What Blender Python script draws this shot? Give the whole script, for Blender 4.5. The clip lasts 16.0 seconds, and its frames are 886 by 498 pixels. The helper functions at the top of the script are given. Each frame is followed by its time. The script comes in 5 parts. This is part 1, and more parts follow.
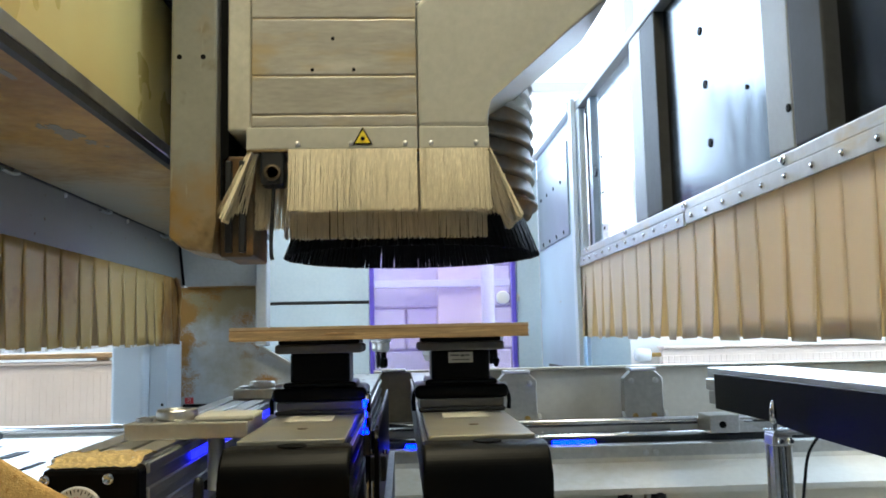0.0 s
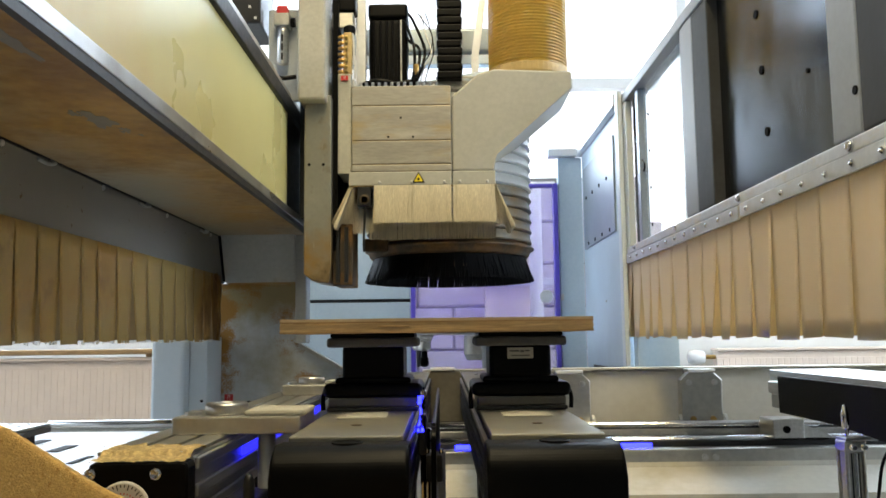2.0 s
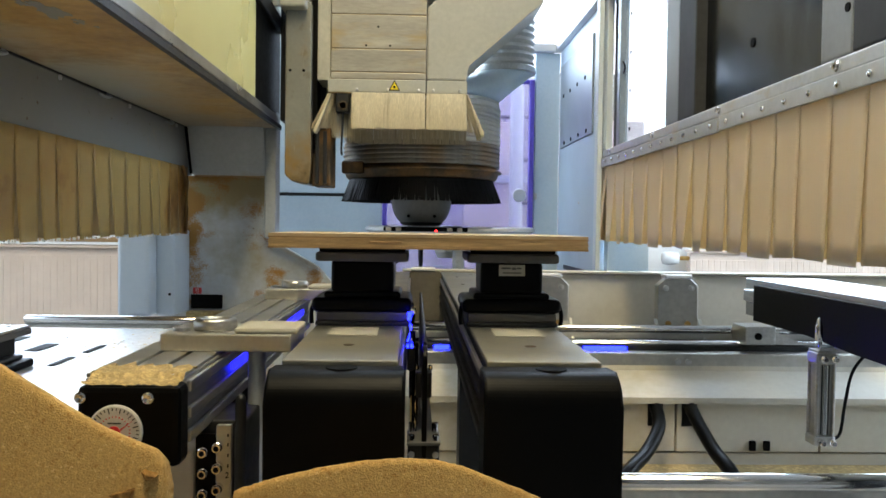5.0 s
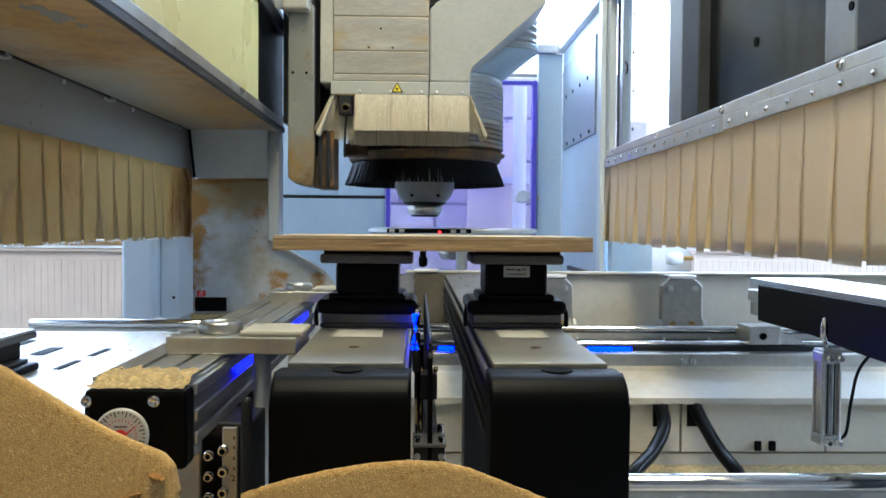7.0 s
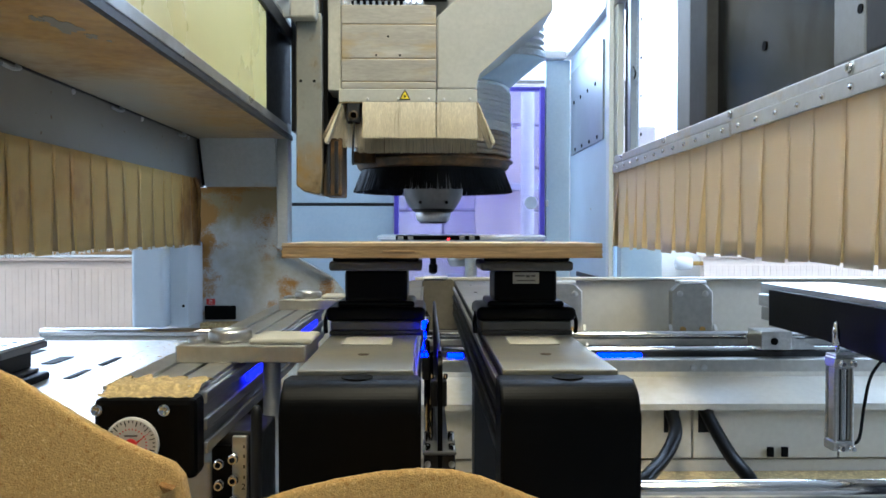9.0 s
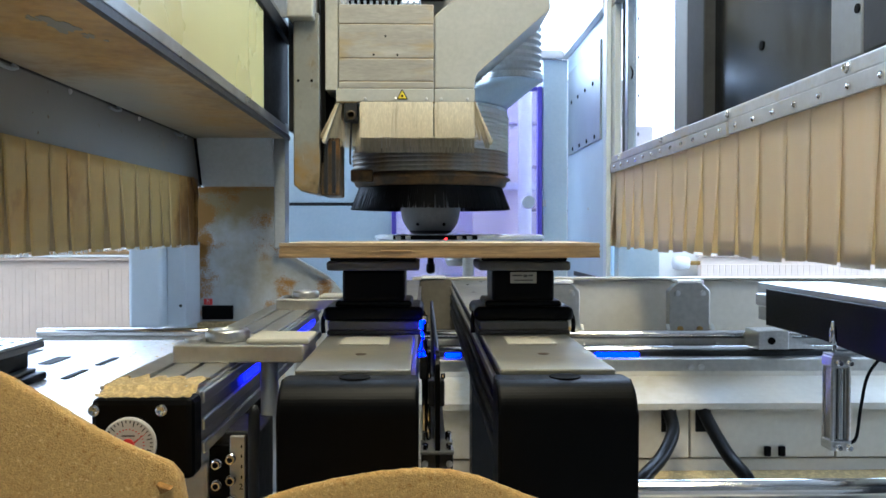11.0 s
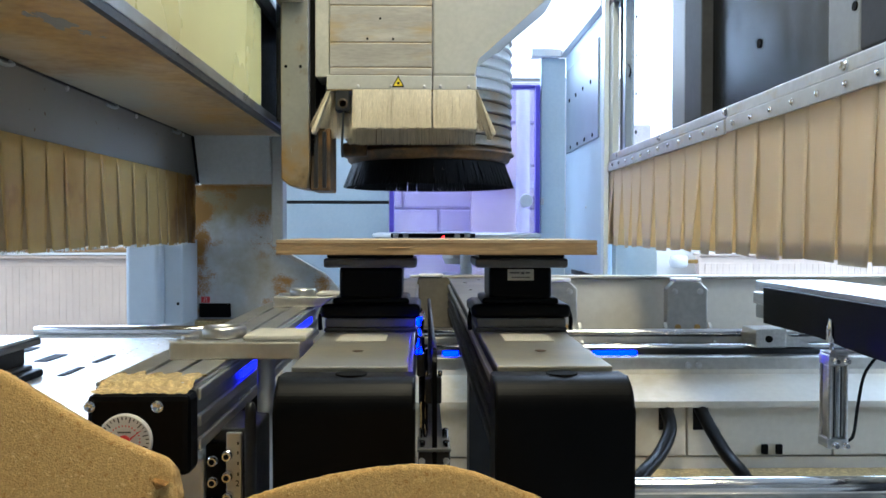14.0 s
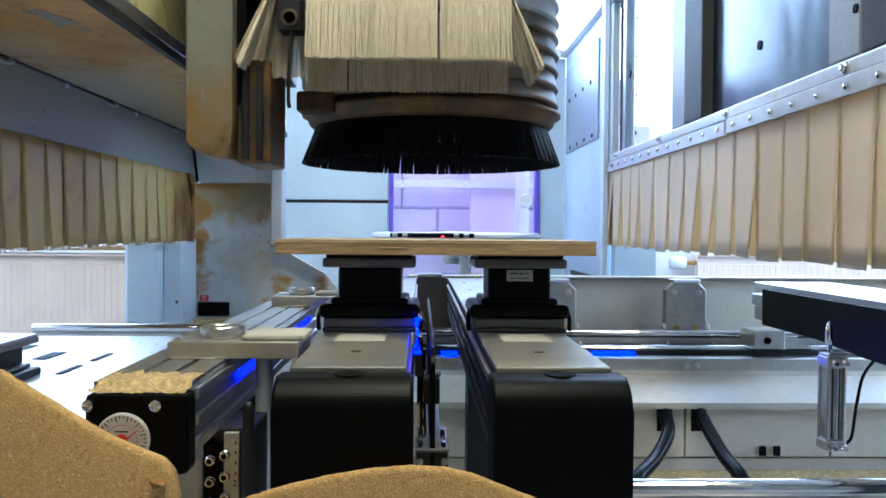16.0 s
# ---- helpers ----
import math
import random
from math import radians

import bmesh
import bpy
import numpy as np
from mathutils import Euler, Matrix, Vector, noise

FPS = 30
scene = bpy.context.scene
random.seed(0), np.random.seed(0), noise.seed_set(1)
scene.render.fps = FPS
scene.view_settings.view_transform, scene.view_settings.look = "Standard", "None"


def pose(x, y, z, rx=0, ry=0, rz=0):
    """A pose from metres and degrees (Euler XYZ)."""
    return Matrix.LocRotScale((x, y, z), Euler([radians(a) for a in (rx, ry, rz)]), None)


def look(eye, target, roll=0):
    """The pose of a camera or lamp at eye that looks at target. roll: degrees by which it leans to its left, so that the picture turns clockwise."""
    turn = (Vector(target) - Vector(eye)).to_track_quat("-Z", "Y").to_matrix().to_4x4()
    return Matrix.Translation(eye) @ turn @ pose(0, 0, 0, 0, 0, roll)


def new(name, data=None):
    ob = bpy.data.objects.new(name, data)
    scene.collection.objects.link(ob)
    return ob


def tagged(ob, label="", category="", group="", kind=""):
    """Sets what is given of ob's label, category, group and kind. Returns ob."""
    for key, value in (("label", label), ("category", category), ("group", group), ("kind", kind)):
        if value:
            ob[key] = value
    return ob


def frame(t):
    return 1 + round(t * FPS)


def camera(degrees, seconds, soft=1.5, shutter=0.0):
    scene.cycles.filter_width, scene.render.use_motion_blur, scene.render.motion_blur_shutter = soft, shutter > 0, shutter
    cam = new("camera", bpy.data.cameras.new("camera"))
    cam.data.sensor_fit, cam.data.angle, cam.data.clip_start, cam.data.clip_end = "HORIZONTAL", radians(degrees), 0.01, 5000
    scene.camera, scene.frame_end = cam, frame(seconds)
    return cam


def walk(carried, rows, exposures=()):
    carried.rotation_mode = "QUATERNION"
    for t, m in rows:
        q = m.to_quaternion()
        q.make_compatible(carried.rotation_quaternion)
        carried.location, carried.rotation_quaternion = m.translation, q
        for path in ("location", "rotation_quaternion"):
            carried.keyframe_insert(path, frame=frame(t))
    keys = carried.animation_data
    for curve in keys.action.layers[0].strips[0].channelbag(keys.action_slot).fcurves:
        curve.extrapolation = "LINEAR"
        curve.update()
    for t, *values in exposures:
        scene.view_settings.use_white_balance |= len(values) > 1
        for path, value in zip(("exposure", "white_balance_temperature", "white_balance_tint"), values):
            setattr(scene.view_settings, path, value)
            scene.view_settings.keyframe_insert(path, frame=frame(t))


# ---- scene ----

cam = camera(56.3, 16.0, soft=1.6, shutter=0.5)
PATH = [
    (0, (0.0390, -0.0690, 0.9860), (0.1437, 1.9175, 1.1928), -1.22),
    (0.5, (0.0400, -0.0510, 0.9850), (0.0904, 1.9351, 1.2149), -0.68),
    (1, (0.0330, -0.0300, 0.9810), (0.0621, 1.9587, 1.1912), -0.61),
    (1.5, (0.0280, -0.0180, 0.9780), (0.0159, 1.9704, 1.1924), -0.71),
    (2, (0.0220, -0.0170, 0.9770), (0.0221, 1.9717, 1.1894), -0.68),
    (2.5, (0.0150, -0.0160, 0.9770), (0.0208, 1.9735, 1.1812), -0.68),
    (3, (0.0090, -0.0160, 0.9740), (0.0210, 1.9742, 1.1717), -0.75),
    (3.5, (0.0010, -0.0130, 0.9750), (0.0162, 1.9765, 1.1789), -0.73),
    (4, (-0.0040, -0.0130, 0.9750), (0.0145, 1.9760, 1.1834), -0.75),
    (4.5, (-0.0040, -0.0160, 0.9930), (0.0631, 1.9775, 1.1395), -0.19),
    (5, (-0.0020, 0.0070, 1.0120), (0.0638, 2.0050, 0.9530), 0.80),
    (7.5, (-0.0040, 0.0080, 1.0120), (0.0541, 2.0065, 0.9601), 0.32),
    (8, (-0.0030, 0.0090, 1.0130), (0.0529, 2.0078, 0.9744), 0.13),
    (8.5, (-0.0040, 0.0100, 1.0120), (0.0373, 2.0093, 0.9772), -0.01),
    (9, (-0.0040, 0.0090, 1.0120), (0.0336, 2.0083, 0.9729), 0.04),
    (11.5, (-0.0040, 0.0090, 1.0120), (0.0417, 2.0081, 0.9722), 0.03),
    (12, (-0.0030, 0.0100, 1.0120), (0.0443, 2.0090, 0.9723), 0.06),
    (12.5, (-0.0030, 0.0100, 1.0110), (0.0424, 2.0091, 0.9699), 0.15),
    (13, (-0.0030, 0.0100, 1.0110), (0.0415, 2.0091, 0.9702), 0.16),
    (13.5, (-0.0030, 0.0100, 1.0100), (0.0419, 2.0090, 0.9656), 0.07),
    (14, (-0.0030, 0.0100, 1.0100), (0.0454, 2.0090, 0.9672), 0.07),
    (14.5, (-0.0030, 0.0110, 1.0100), (0.0448, 2.0100, 0.9680), 0.17),
    (15, (-0.0030, 0.0110, 1.0100), (0.0431, 2.0100, 0.9690), 0.21),
    (15.5, (-0.0030, 0.0100, 1.0100), (0.0469, 2.0089, 0.9678), 0.39),
    (16, (-0.0030, 0.0110, 1.0110), (0.0476, 2.0099, 0.9669), 0.40),
]
EXPOSURE = [(0.0, 0.2, 5900, 10), (0.6, 0.06, 5900, 10), (1.5, -0.15, 6650, 12), (4.3, -0.15, 6650, 12), (5.0, -0.02, 6300, 12), (7.5, 0.18, 5450, 13), (14.8, 0.2, 5450, 13), (15.5, 0.2, 5250, 13), (16.0, 0.25, 5150, 13)]
walk(cam, [(t, look(eye, target, roll)) for t, eye, target, roll in PATH], EXPOSURE)

# ---- light ----
world = bpy.data.worlds.new("daylight")
scene.world = world
world.use_nodes = True
wn = world.node_tree
sky = wn.nodes.new("ShaderNodeTexSky")
sky.sky_type, sky.sun_disc = "NISHITA", False
sky.sun_elevation, sky.sun_rotation = radians(38), radians(150)
wn.links.new(sky.outputs[0], wn.nodes["Background"].inputs[0])
wn.nodes["Background"].inputs[1].default_value = 0.15


def lamp(name, m, sx, sy, power, colour):
    d = bpy.data.lights.new(name, "AREA")
    d.shape, d.size, d.size_y, d.energy, d.color = "RECTANGLE", sx, sy, power, colour
    ob = new(name, d)
    ob.matrix_world = m
    return ob


# daylight through the back, side and west windows; an unseen warm hall lamp over the machine
lamp("window_light_back", look((0.0, 4.55, 2.5), (0.0, 1.0, 0.9)), 6.6, 2.0, 330, (0.66, 0.83, 1.0))
lamp("window_light_side", look((4.3, 1.6, 2.5), (0.0, 1.6, 1.0)), 3.4, 1.8, 210, (0.70, 0.86, 1.0))
lamp("window_light_west", look((-3.9, 1.8, 2.4), (0.0, 1.8, 1.0)), 3.0, 1.6, 55, (0.70, 0.86, 1.0))
lamp("warm_hall_light", look((0.0, 0.75, 3.3), (0.1, 1.5, 1.0)), 0.5, 2.4, 74, (1.0, 0.85, 0.52))

# ---- materials ----


def mat(name, colour, rough=0.5, metal=0.0, vary=0.12, scale=8.0, bump=0.1, fine=90.0, other=None, spread=(0.45, 0.7), stretch=(1, 1, 1), spec=0.5):
    m = bpy.data.materials.new(name)
    m.use_nodes = True
    nt = m.node_tree
    b = nt.nodes["Principled BSDF"]
    b.inputs["Metallic"].default_value = metal
    b.inputs["Specular IOR Level"].default_value = spec
    tc = nt.nodes.new("ShaderNodeTexCoord")
    mp = nt.nodes.new("ShaderNodeMapping")
    mp.inputs["Scale"].default_value = stretch
    nt.links.new(tc.outputs["Object"], mp.inputs[0])
    n1 = nt.nodes.new("ShaderNodeTexNoise")
    n1.inputs["Scale"].default_value, n1.inputs["Detail"].default_value = scale, 6
    n2 = nt.nodes.new("ShaderNodeTexNoise")
    n2.inputs["Scale"].default_value, n2.inputs["Detail"].default_value = fine, 4
    nt.links.new(mp.outputs[0], n1.inputs[0]), nt.links.new(mp.outputs[0], n2.inputs[0])
    ramp = nt.nodes.new("ShaderNodeValToRGB")
    ramp.color_ramp.elements[0].position, ramp.color_ramp.elements[1].position = spread
    c = Vector(colour)
    dark = tuple(c * (1 - vary))
    light = tuple(other) if other else tuple(v * (1 + vary * 0.6) for v in c)
    ramp.color_ramp.elements[0].color, ramp.color_ramp.elements[1].color = (*dark, 1), (*light, 1)
    nt.links.new(n1.outputs[0], ramp.inputs[0])
    mix = nt.nodes.new("ShaderNodeMixRGB")
    mix.blend_type, mix.inputs[0].default_value = "OVERLAY", min(1.0, vary * 1.6)
    nt.links.new(ramp.outputs[0], mix.inputs[1]), nt.links.new(n2.outputs[0], mix.inputs[2])
    nt.links.new(mix.outputs[0], b.inputs["Base Color"])
    rr = nt.nodes.new("ShaderNodeMapRange")
    rr.inputs[3].default_value, rr.inputs[4].default_value = max(0.02, rough - 0.1), min(1, rough + 0.12)
    nt.links.new(n2.outputs[0], rr.inputs[0]), nt.links.new(rr.outputs[0], b.inputs["Roughness"])
    if bump:
        bp = nt.nodes.new("ShaderNodeBump")
        bp.inputs["Strength"].default_value, bp.inputs["Distance"].default_value = bump, 0.002
        nt.links.new(n2.outputs[0], bp.inputs["Height"]), nt.links.new(bp.outputs[0], b.inputs["Normal"])
    return m


def add_tint(m, tint, grads, scale=5.0, lo=0.5, hi=0.75, speck=60.0, stretch=(1, 1, 1)):
    """Lays one more tint or film over a material, gathered along given edges: grads are (axis, from, to, weight)."""
    nt = m.node_tree
    b = nt.nodes["Principled BSDF"]
    old = b.inputs["Base Color"].links[0].from_socket
    tc = nt.nodes.new("ShaderNodeTexCoord")
    sep = nt.nodes.new("ShaderNodeSeparateXYZ")
    nt.links.new(tc.outputs["Object"], sep.inputs[0])
    mp = nt.nodes.new("ShaderNodeMapping")
    mp.inputs["Scale"].default_value = stretch
    nt.links.new(tc.outputs["Object"], mp.inputs[0])
    n = nt.nodes.new("ShaderNodeTexNoise")
    n.inputs["Scale"].default_value, n.inputs["Detail"].default_value, n.inputs["Roughness"].default_value = scale, 6, 0.5
    nt.links.new(mp.outputs[0], n.inputs[0])
    s = nt.nodes.new("ShaderNodeTexNoise")
    s.inputs["Scale"].default_value, s.inputs["Detail"].default_value = speck, 3
    nt.links.new(mp.outputs[0], s.inputs[0])
    total = nt.nodes.new("ShaderNodeMath")
    total.operation = "MULTIPLY_ADD"
    total.inputs[1].default_value = 0.35
    nt.links.new(s.outputs[0], total.inputs[0]), nt.links.new(n.outputs[0], total.inputs[2])
    cur = total.outputs[0]
    for axis, a, c, w in grads:
        g = nt.nodes.new("ShaderNodeMapRange")
        g.interpolation_type = "SMOOTHSTEP"
        g.inputs[1].default_value, g.inputs[2].default_value, g.inputs[3].default_value, g.inputs[4].default_value = min(a, c), max(a, c), (0 if a < c else w), (w if a < c else 0)
        nt.links.new(sep.outputs["XYZ".index(axis)], g.inputs[0])
        add = nt.nodes.new("ShaderNodeMath")
        nt.links.new(cur, add.inputs[0]), nt.links.new(g.outputs[0], add.inputs[1])
        cur = add.outputs[0]
    f = nt.nodes.new("ShaderNodeMapRange")
    f.inputs[1].default_value, f.inputs[2].default_value = lo + 0.175, hi + 0.175
    nt.links.new(cur, f.inputs[0])
    mix = nt.nodes.new("ShaderNodeMixRGB")
    mix.inputs[2].default_value = (*tint, 1)
    nt.links.new(f.outputs[0], mix.inputs[0]), nt.links.new(old, mix.inputs[1])
    nt.links.new(mix.outputs[0], b.inputs["Base Color"])
    return m


def stain(name, base, tint, rough, grads, scale=5.0, lo=0.5, hi=0.75, speck=60.0, bump=0.15, spec=0.5):
    """Enamel, steel or vinyl with a second tint over it, such as a film of resin."""
    return add_tint(mat(name, base, rough, vary=0.08, scale=4, bump=bump, spec=spec), tint, grads, scale, lo, hi, speck)


def glow(name, colour, strength):
    m = bpy.data.materials.new(name)
    m.use_nodes = True
    b = m.node_tree.nodes["Principled BSDF"]
    b.inputs["Base Color"].default_value = (*colour, 1)
    b.inputs["Emission Color"].default_value, b.inputs["Emission Strength"].default_value = (*colour, 1), strength
    return m


def clear(name, colour, rough=0.05, alpha=0.3):
    m = bpy.data.materials.new(name)
    m.use_nodes = True
    b = m.node_tree.nodes["Principled BSDF"]
    b.inputs["Base Color"].default_value = (*colour, 1)
    b.inputs["Roughness"].default_value, b.inputs["Alpha"].default_value = rough, alpha
    return m


def translucent(m, colour, share):
    """Lets part of the light through the thin sheet."""
    nt = m.node_tree
    out = next(n for n in nt.nodes if n.type == "OUTPUT_MATERIAL")
    tr = nt.nodes.new("ShaderNodeBsdfTranslucent")
    tr.inputs[0].default_value = (*colour, 1)
    mx = nt.nodes.new("ShaderNodeMixShader")
    mx.inputs[0].default_value = share
    nt.links.new(nt.nodes["Principled BSDF"].outputs[0], mx.inputs[1]), nt.links.new(tr.outputs[0], mx.inputs[2])
    nt.links.new(mx.outputs[0], out.inputs[0])


M_PLY = mat("plywood_edge", (0.56, 0.39, 0.20), 0.6, vary=0.25, scale=14, stretch=(1, 1, 14), bump=0.2)
M_PLYTOP = mat("plywood_face", (0.55, 0.42, 0.26), 0.55, vary=0.15, scale=10, stretch=(1, 8, 1))
M_VENEER = mat("plywood_dark_ply", (0.40, 0.25, 0.115), 0.65, vary=0.25, scale=20, stretch=(1, 1, 6))
M_BLACK = mat("black_plastic", (0.0022, 0.0022, 0.0023), 0.38, vary=0.3, scale=20, bump=0.05, fine=240, spec=0.085)
M_RUBBER = mat("black_rubber", (0.0035, 0.0035, 0.0035), 0.32, vary=0.3, bump=0.1, spec=0.1)
M_GREYPLATE = mat("grey_pod_plate", (0.10, 0.10, 0.095), 0.55, vary=0.2, bump=0.15)
M_ALU = mat("aluminium", (0.62, 0.62, 0.61), 0.32, 1.0, vary=0.12, scale=12, stretch=(12, 1, 12))
M_ALUD = mat("dull_aluminium", (0.55, 0.54, 0.50), 0.38, 1.0, vary=0.14, scale=9)
M_COVER = mat("brushed_steel_cover", (0.39, 0.365, 0.31), 0.40, 0.25, vary=0.16, scale=4, bump=0.04, fine=50, stretch=(1.0, 1, 5))
add_tint(M_COVER, (0.40, 0.28, 0.10), [("X", -0.19, -0.236, 0.10), ("X", -0.02, 0.02, 0.06)], scale=6, lo=0.56, hi=0.92, speck=18, stretch=(1, 1, 3))
# paler streaks: glints on the smears, painted into the colour
add_tint(M_COVER, (0.50, 0.48, 0.44), [], scale=5, lo=0.62, hi=0.86, speck=14, stretch=(0.6, 1, 6))
M_SEAM = mat("resin_filled_seam", (0.25, 0.17, 0.06), 0.6, vary=0.3, scale=30)
M_CHROME = mat("chromed_rod", (0.75, 0.75, 0.76), 0.12, 1.0, vary=0.08, bump=0.0)
M_CREAM = mat("cream_enamel", (0.43, 0.42, 0.36), 0.4, vary=0.08, scale=4, bump=0.03)
M_GREYPAINT = mat("grey_enamel", (0.40, 0.43, 0.45), 0.42, vary=0.1, scale=4, bump=0.05)
M_PALEBLUE = mat("pale_blue_enamel", (0.66, 0.74, 0.82), 0.4, vary=0.05, scale=3, bump=0.03)
M_BLUEGREY = mat("blue_grey_enamel", (0.52, 0.64, 0.74), 0.4, vary=0.08, scale=3, bump=0.04)
M_WHITE = mat("white_enamel", (0.78, 0.79, 0.80), 0.22, vary=0.06, scale=3, bump=0.03)
M_BED = mat("bed_grey_enamel", (0.57, 0.535, 0.455), 0.52, vary=0.07, scale=4, bump=0.05, spec=0.35)
add_tint(M_BED, (0.42, 0.37, 0.24), [], scale=3, lo=0.56, hi=0.85, speck=40)
M_RUSTY = stain("resin_stained_enamel", (0.52, 0.55, 0.56), (0.31, 0.255, 0.13), 0.45, [("Z", 0.99, 1.10, 0.30)], scale=4, lo=0.48, hi=0.80, speck=30, bump=0.1)
add_tint(M_RUSTY, (0.34, 0.17, 0.03), [("X", -0.60, -0.655, 0.18), ("X", -0.47, -0.42, 0.10), ("Z", 0.91, 0.97, 0.07), ("Z", 1.12, 1.14, 0.12)], scale=14, lo=0.61, hi=0.74, speck=240)
add_tint(M_RUSTY, (0.13, 0.06, 0.015), [], scale=60, lo=0.74, hi=0.78, speck=300)
M_RESIN = stain("arm_underside", (0.40, 0.385, 0.31), (0.44, 0.255, 0.05), 0.42, [("X", -0.64, -0.47, 0.24), ("Y", 2.1, 0.8, 0.26)], scale=2.6, lo=0.48, hi=0.86, speck=9, bump=0.05)
add_tint(M_RESIN, (0.21, 0.10, 0.012), [("X", -0.56, -0.415, 0.18), ("Y", 1.9, 0.6, 0.20)], scale=5, lo=0.56, hi=0.92, speck=40)
M_YELLOW = mat("yellowed_panel", (0.72, 0.63, 0.26), 0.28, vary=0.05, scale=2.0, bump=0.0, fine=3)
add_tint(M_YELLOW, (0.64, 0.36, 0.06), [("Y", 1.6, 0.6, 0.22), ("Z", 1.36, 1.56, 0.10)], scale=1.6, lo=0.62, hi=0.98, speck=3, stretch=(1, 1, 0.6))
M_SLIDE = stain("dirty_slide_steel", (0.22, 0.215, 0.18), (0.24, 0.15, 0.045), 0.38, [("Z", 1.32, 1.13, 0.26), ("X", -0.33, -0.356, 0.08)], scale=7, lo=0.52, hi=0.9, speck=40)
add_tint(M_SLIDE, (0.11, 0.075, 0.03), [("Z", 1.25, 1.12, 0.14), ("X", -0.29, -0.276, 0.12)], scale=14, lo=0.62, hi=0.82, speck=60)
add_tint(M_SLIDE, (0.46, 0.46, 0.43), [], scale=9, lo=0.66, hi=0.82, speck=50, stretch=(6, 1, 0.5))
M_OLDCREAM = mat("dirty_cream_enamel", (0.44, 0.42, 0.34), 0.45, vary=0.12, scale=6)
M_INSET = mat("dull_blue_steel", (0.30, 0.35, 0.40), 0.35, 0.4, vary=0.1, scale=5)
M_HOODRAIL = add_tint(mat("dusty_hood_rail", (0.58, 0.60, 0.63), 0.45, 0.4, vary=0.12, scale=10), (0.55, 0.43, 0.24), [("Z", 1.20, 1.212, 0.10)], scale=9, lo=0.60, hi=0.95, speck=60, stretch=(1, 1, 3))
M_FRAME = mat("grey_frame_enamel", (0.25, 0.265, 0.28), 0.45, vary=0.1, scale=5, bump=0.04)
M_EDGE = add_tint(mat("smeared_edge_steel", (0.50, 0.50, 0.49), 0.30, 0.9, vary=0.2, scale=4, stretch=(1, 0.6, 1), bump=0.02, fine=20), (0.12, 0.085, 0.05), [], scale=3.5, lo=0.52, hi=0.78, speck=12, stretch=(1, 1, 1))
# dark grey for the shaded recesses by the posts, and for the closed panel
M_RECESSDARK = mat("recess_shade_and_dark_panel", (0.045, 0.047, 0.05), 0.6, vary=0.15, spec=0.25)
M_GALV = mat("galvanised_steel", (0.60, 0.63, 0.67), 0.42, 0.5, vary=0.1, scale=10)
# yellowed vinyl, browner towards the top and darkest at the far end
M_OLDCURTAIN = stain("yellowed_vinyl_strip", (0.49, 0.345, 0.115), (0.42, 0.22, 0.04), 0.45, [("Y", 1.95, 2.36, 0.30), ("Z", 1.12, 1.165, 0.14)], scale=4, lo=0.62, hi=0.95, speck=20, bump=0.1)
add_tint(M_OLDCURTAIN, (0.15, 0.06, 0.01), [("Y", 2.12, 2.36, 0.36)], scale=8, lo=0.64, hi=0.92, speck=40)
M_CURTAIN = mat("beige_vinyl_strip", (0.93, 0.81, 0.66), 0.5, vary=0.05, scale=6, bump=0.1, stretch=(1, 1, 0.4))
add_tint(M_CURTAIN, (0.84, 0.66, 0.40), [("Z", 1.15, 1.2, 0.05)], scale=6, lo=0.66, hi=0.98, speck=30, stretch=(1, 1, 0.4))
M_BRISTLE = mat("pale_bristle", (0.66, 0.585, 0.42), 0.8, vary=0.15, scale=60, bump=0.3, stretch=(6, 6, 0.3))
add_tint(M_BRISTLE, (0.27, 0.22, 0.14), [], scale=5, lo=0.56, hi=0.80, speck=22, stretch=(9, 3, 0.35))
M_BRUSH = mat("black_bristle", (0.0035, 0.0035, 0.004), 0.6, vary=0.4, scale=90, bump=0.3, stretch=(6, 6, 0.3), spec=0.12)
M_RIM = mat("dusty_steel_ring", (0.115, 0.082, 0.046), 0.55, 0.3, vary=0.4, scale=12, other=(0.21, 0.105, 0.028))
M_HOSE = mat("white_hose", (0.84, 0.84, 0.82), 0.45, vary=0.08, scale=12)
M_DIRTYHOSE = mat("dusty_hose", (0.30, 0.28, 0.24), 0.5, vary=0.25, scale=9, other=(0.24, 0.15, 0.06), spread=(0.45, 0.65))
M_GOLD = mat("amber_hose", (0.52, 0.38, 0.12), 0.3, vary=0.15, scale=20, spec=0.7)
M_CHIP = mat("particle_board", (0.60, 0.38, 0.135), 0.9, vary=0.14, scale=420, bump=0.6, fine=900, spec=0.1)
add_tint(M_CHIP, (0.40, 0.215, 0.06), [], scale=260, lo=0.60, hi=0.74, speck=520)
add_tint(M_CHIP, (0.72, 0.50, 0.22), [], scale=330, lo=0.62, hi=0.72, speck=640)
add_tint(M_CHIP, (0.50, 0.28, 0.08), [], scale=24, lo=0.56, hi=0.95, speck=300)
M_DUST = mat("sawdust", (0.56, 0.42, 0.19), 0.9, vary=0.3, scale=160, bump=0.8, fine=400)
translucent(M_HOSE, (0.95, 0.95, 0.93), 0.45)
translucent(M_GOLD, (0.86, 0.66, 0.22), 0.5)
translucent(M_CURTAIN, (0.97, 0.91, 0.80), 0.45)
translucent(M_OLDCURTAIN, (0.80, 0.60, 0.24), 0.15)
# brown for the shade in the left slits, amber for the glowing right gaps
M_SLITSHADE = mat("slit_shade_sheet", (0.30, 0.22, 0.12), 0.6, vary=0.2, scale=8)
translucent(M_SLITSHADE, (0.80, 0.66, 0.44), 0.3)
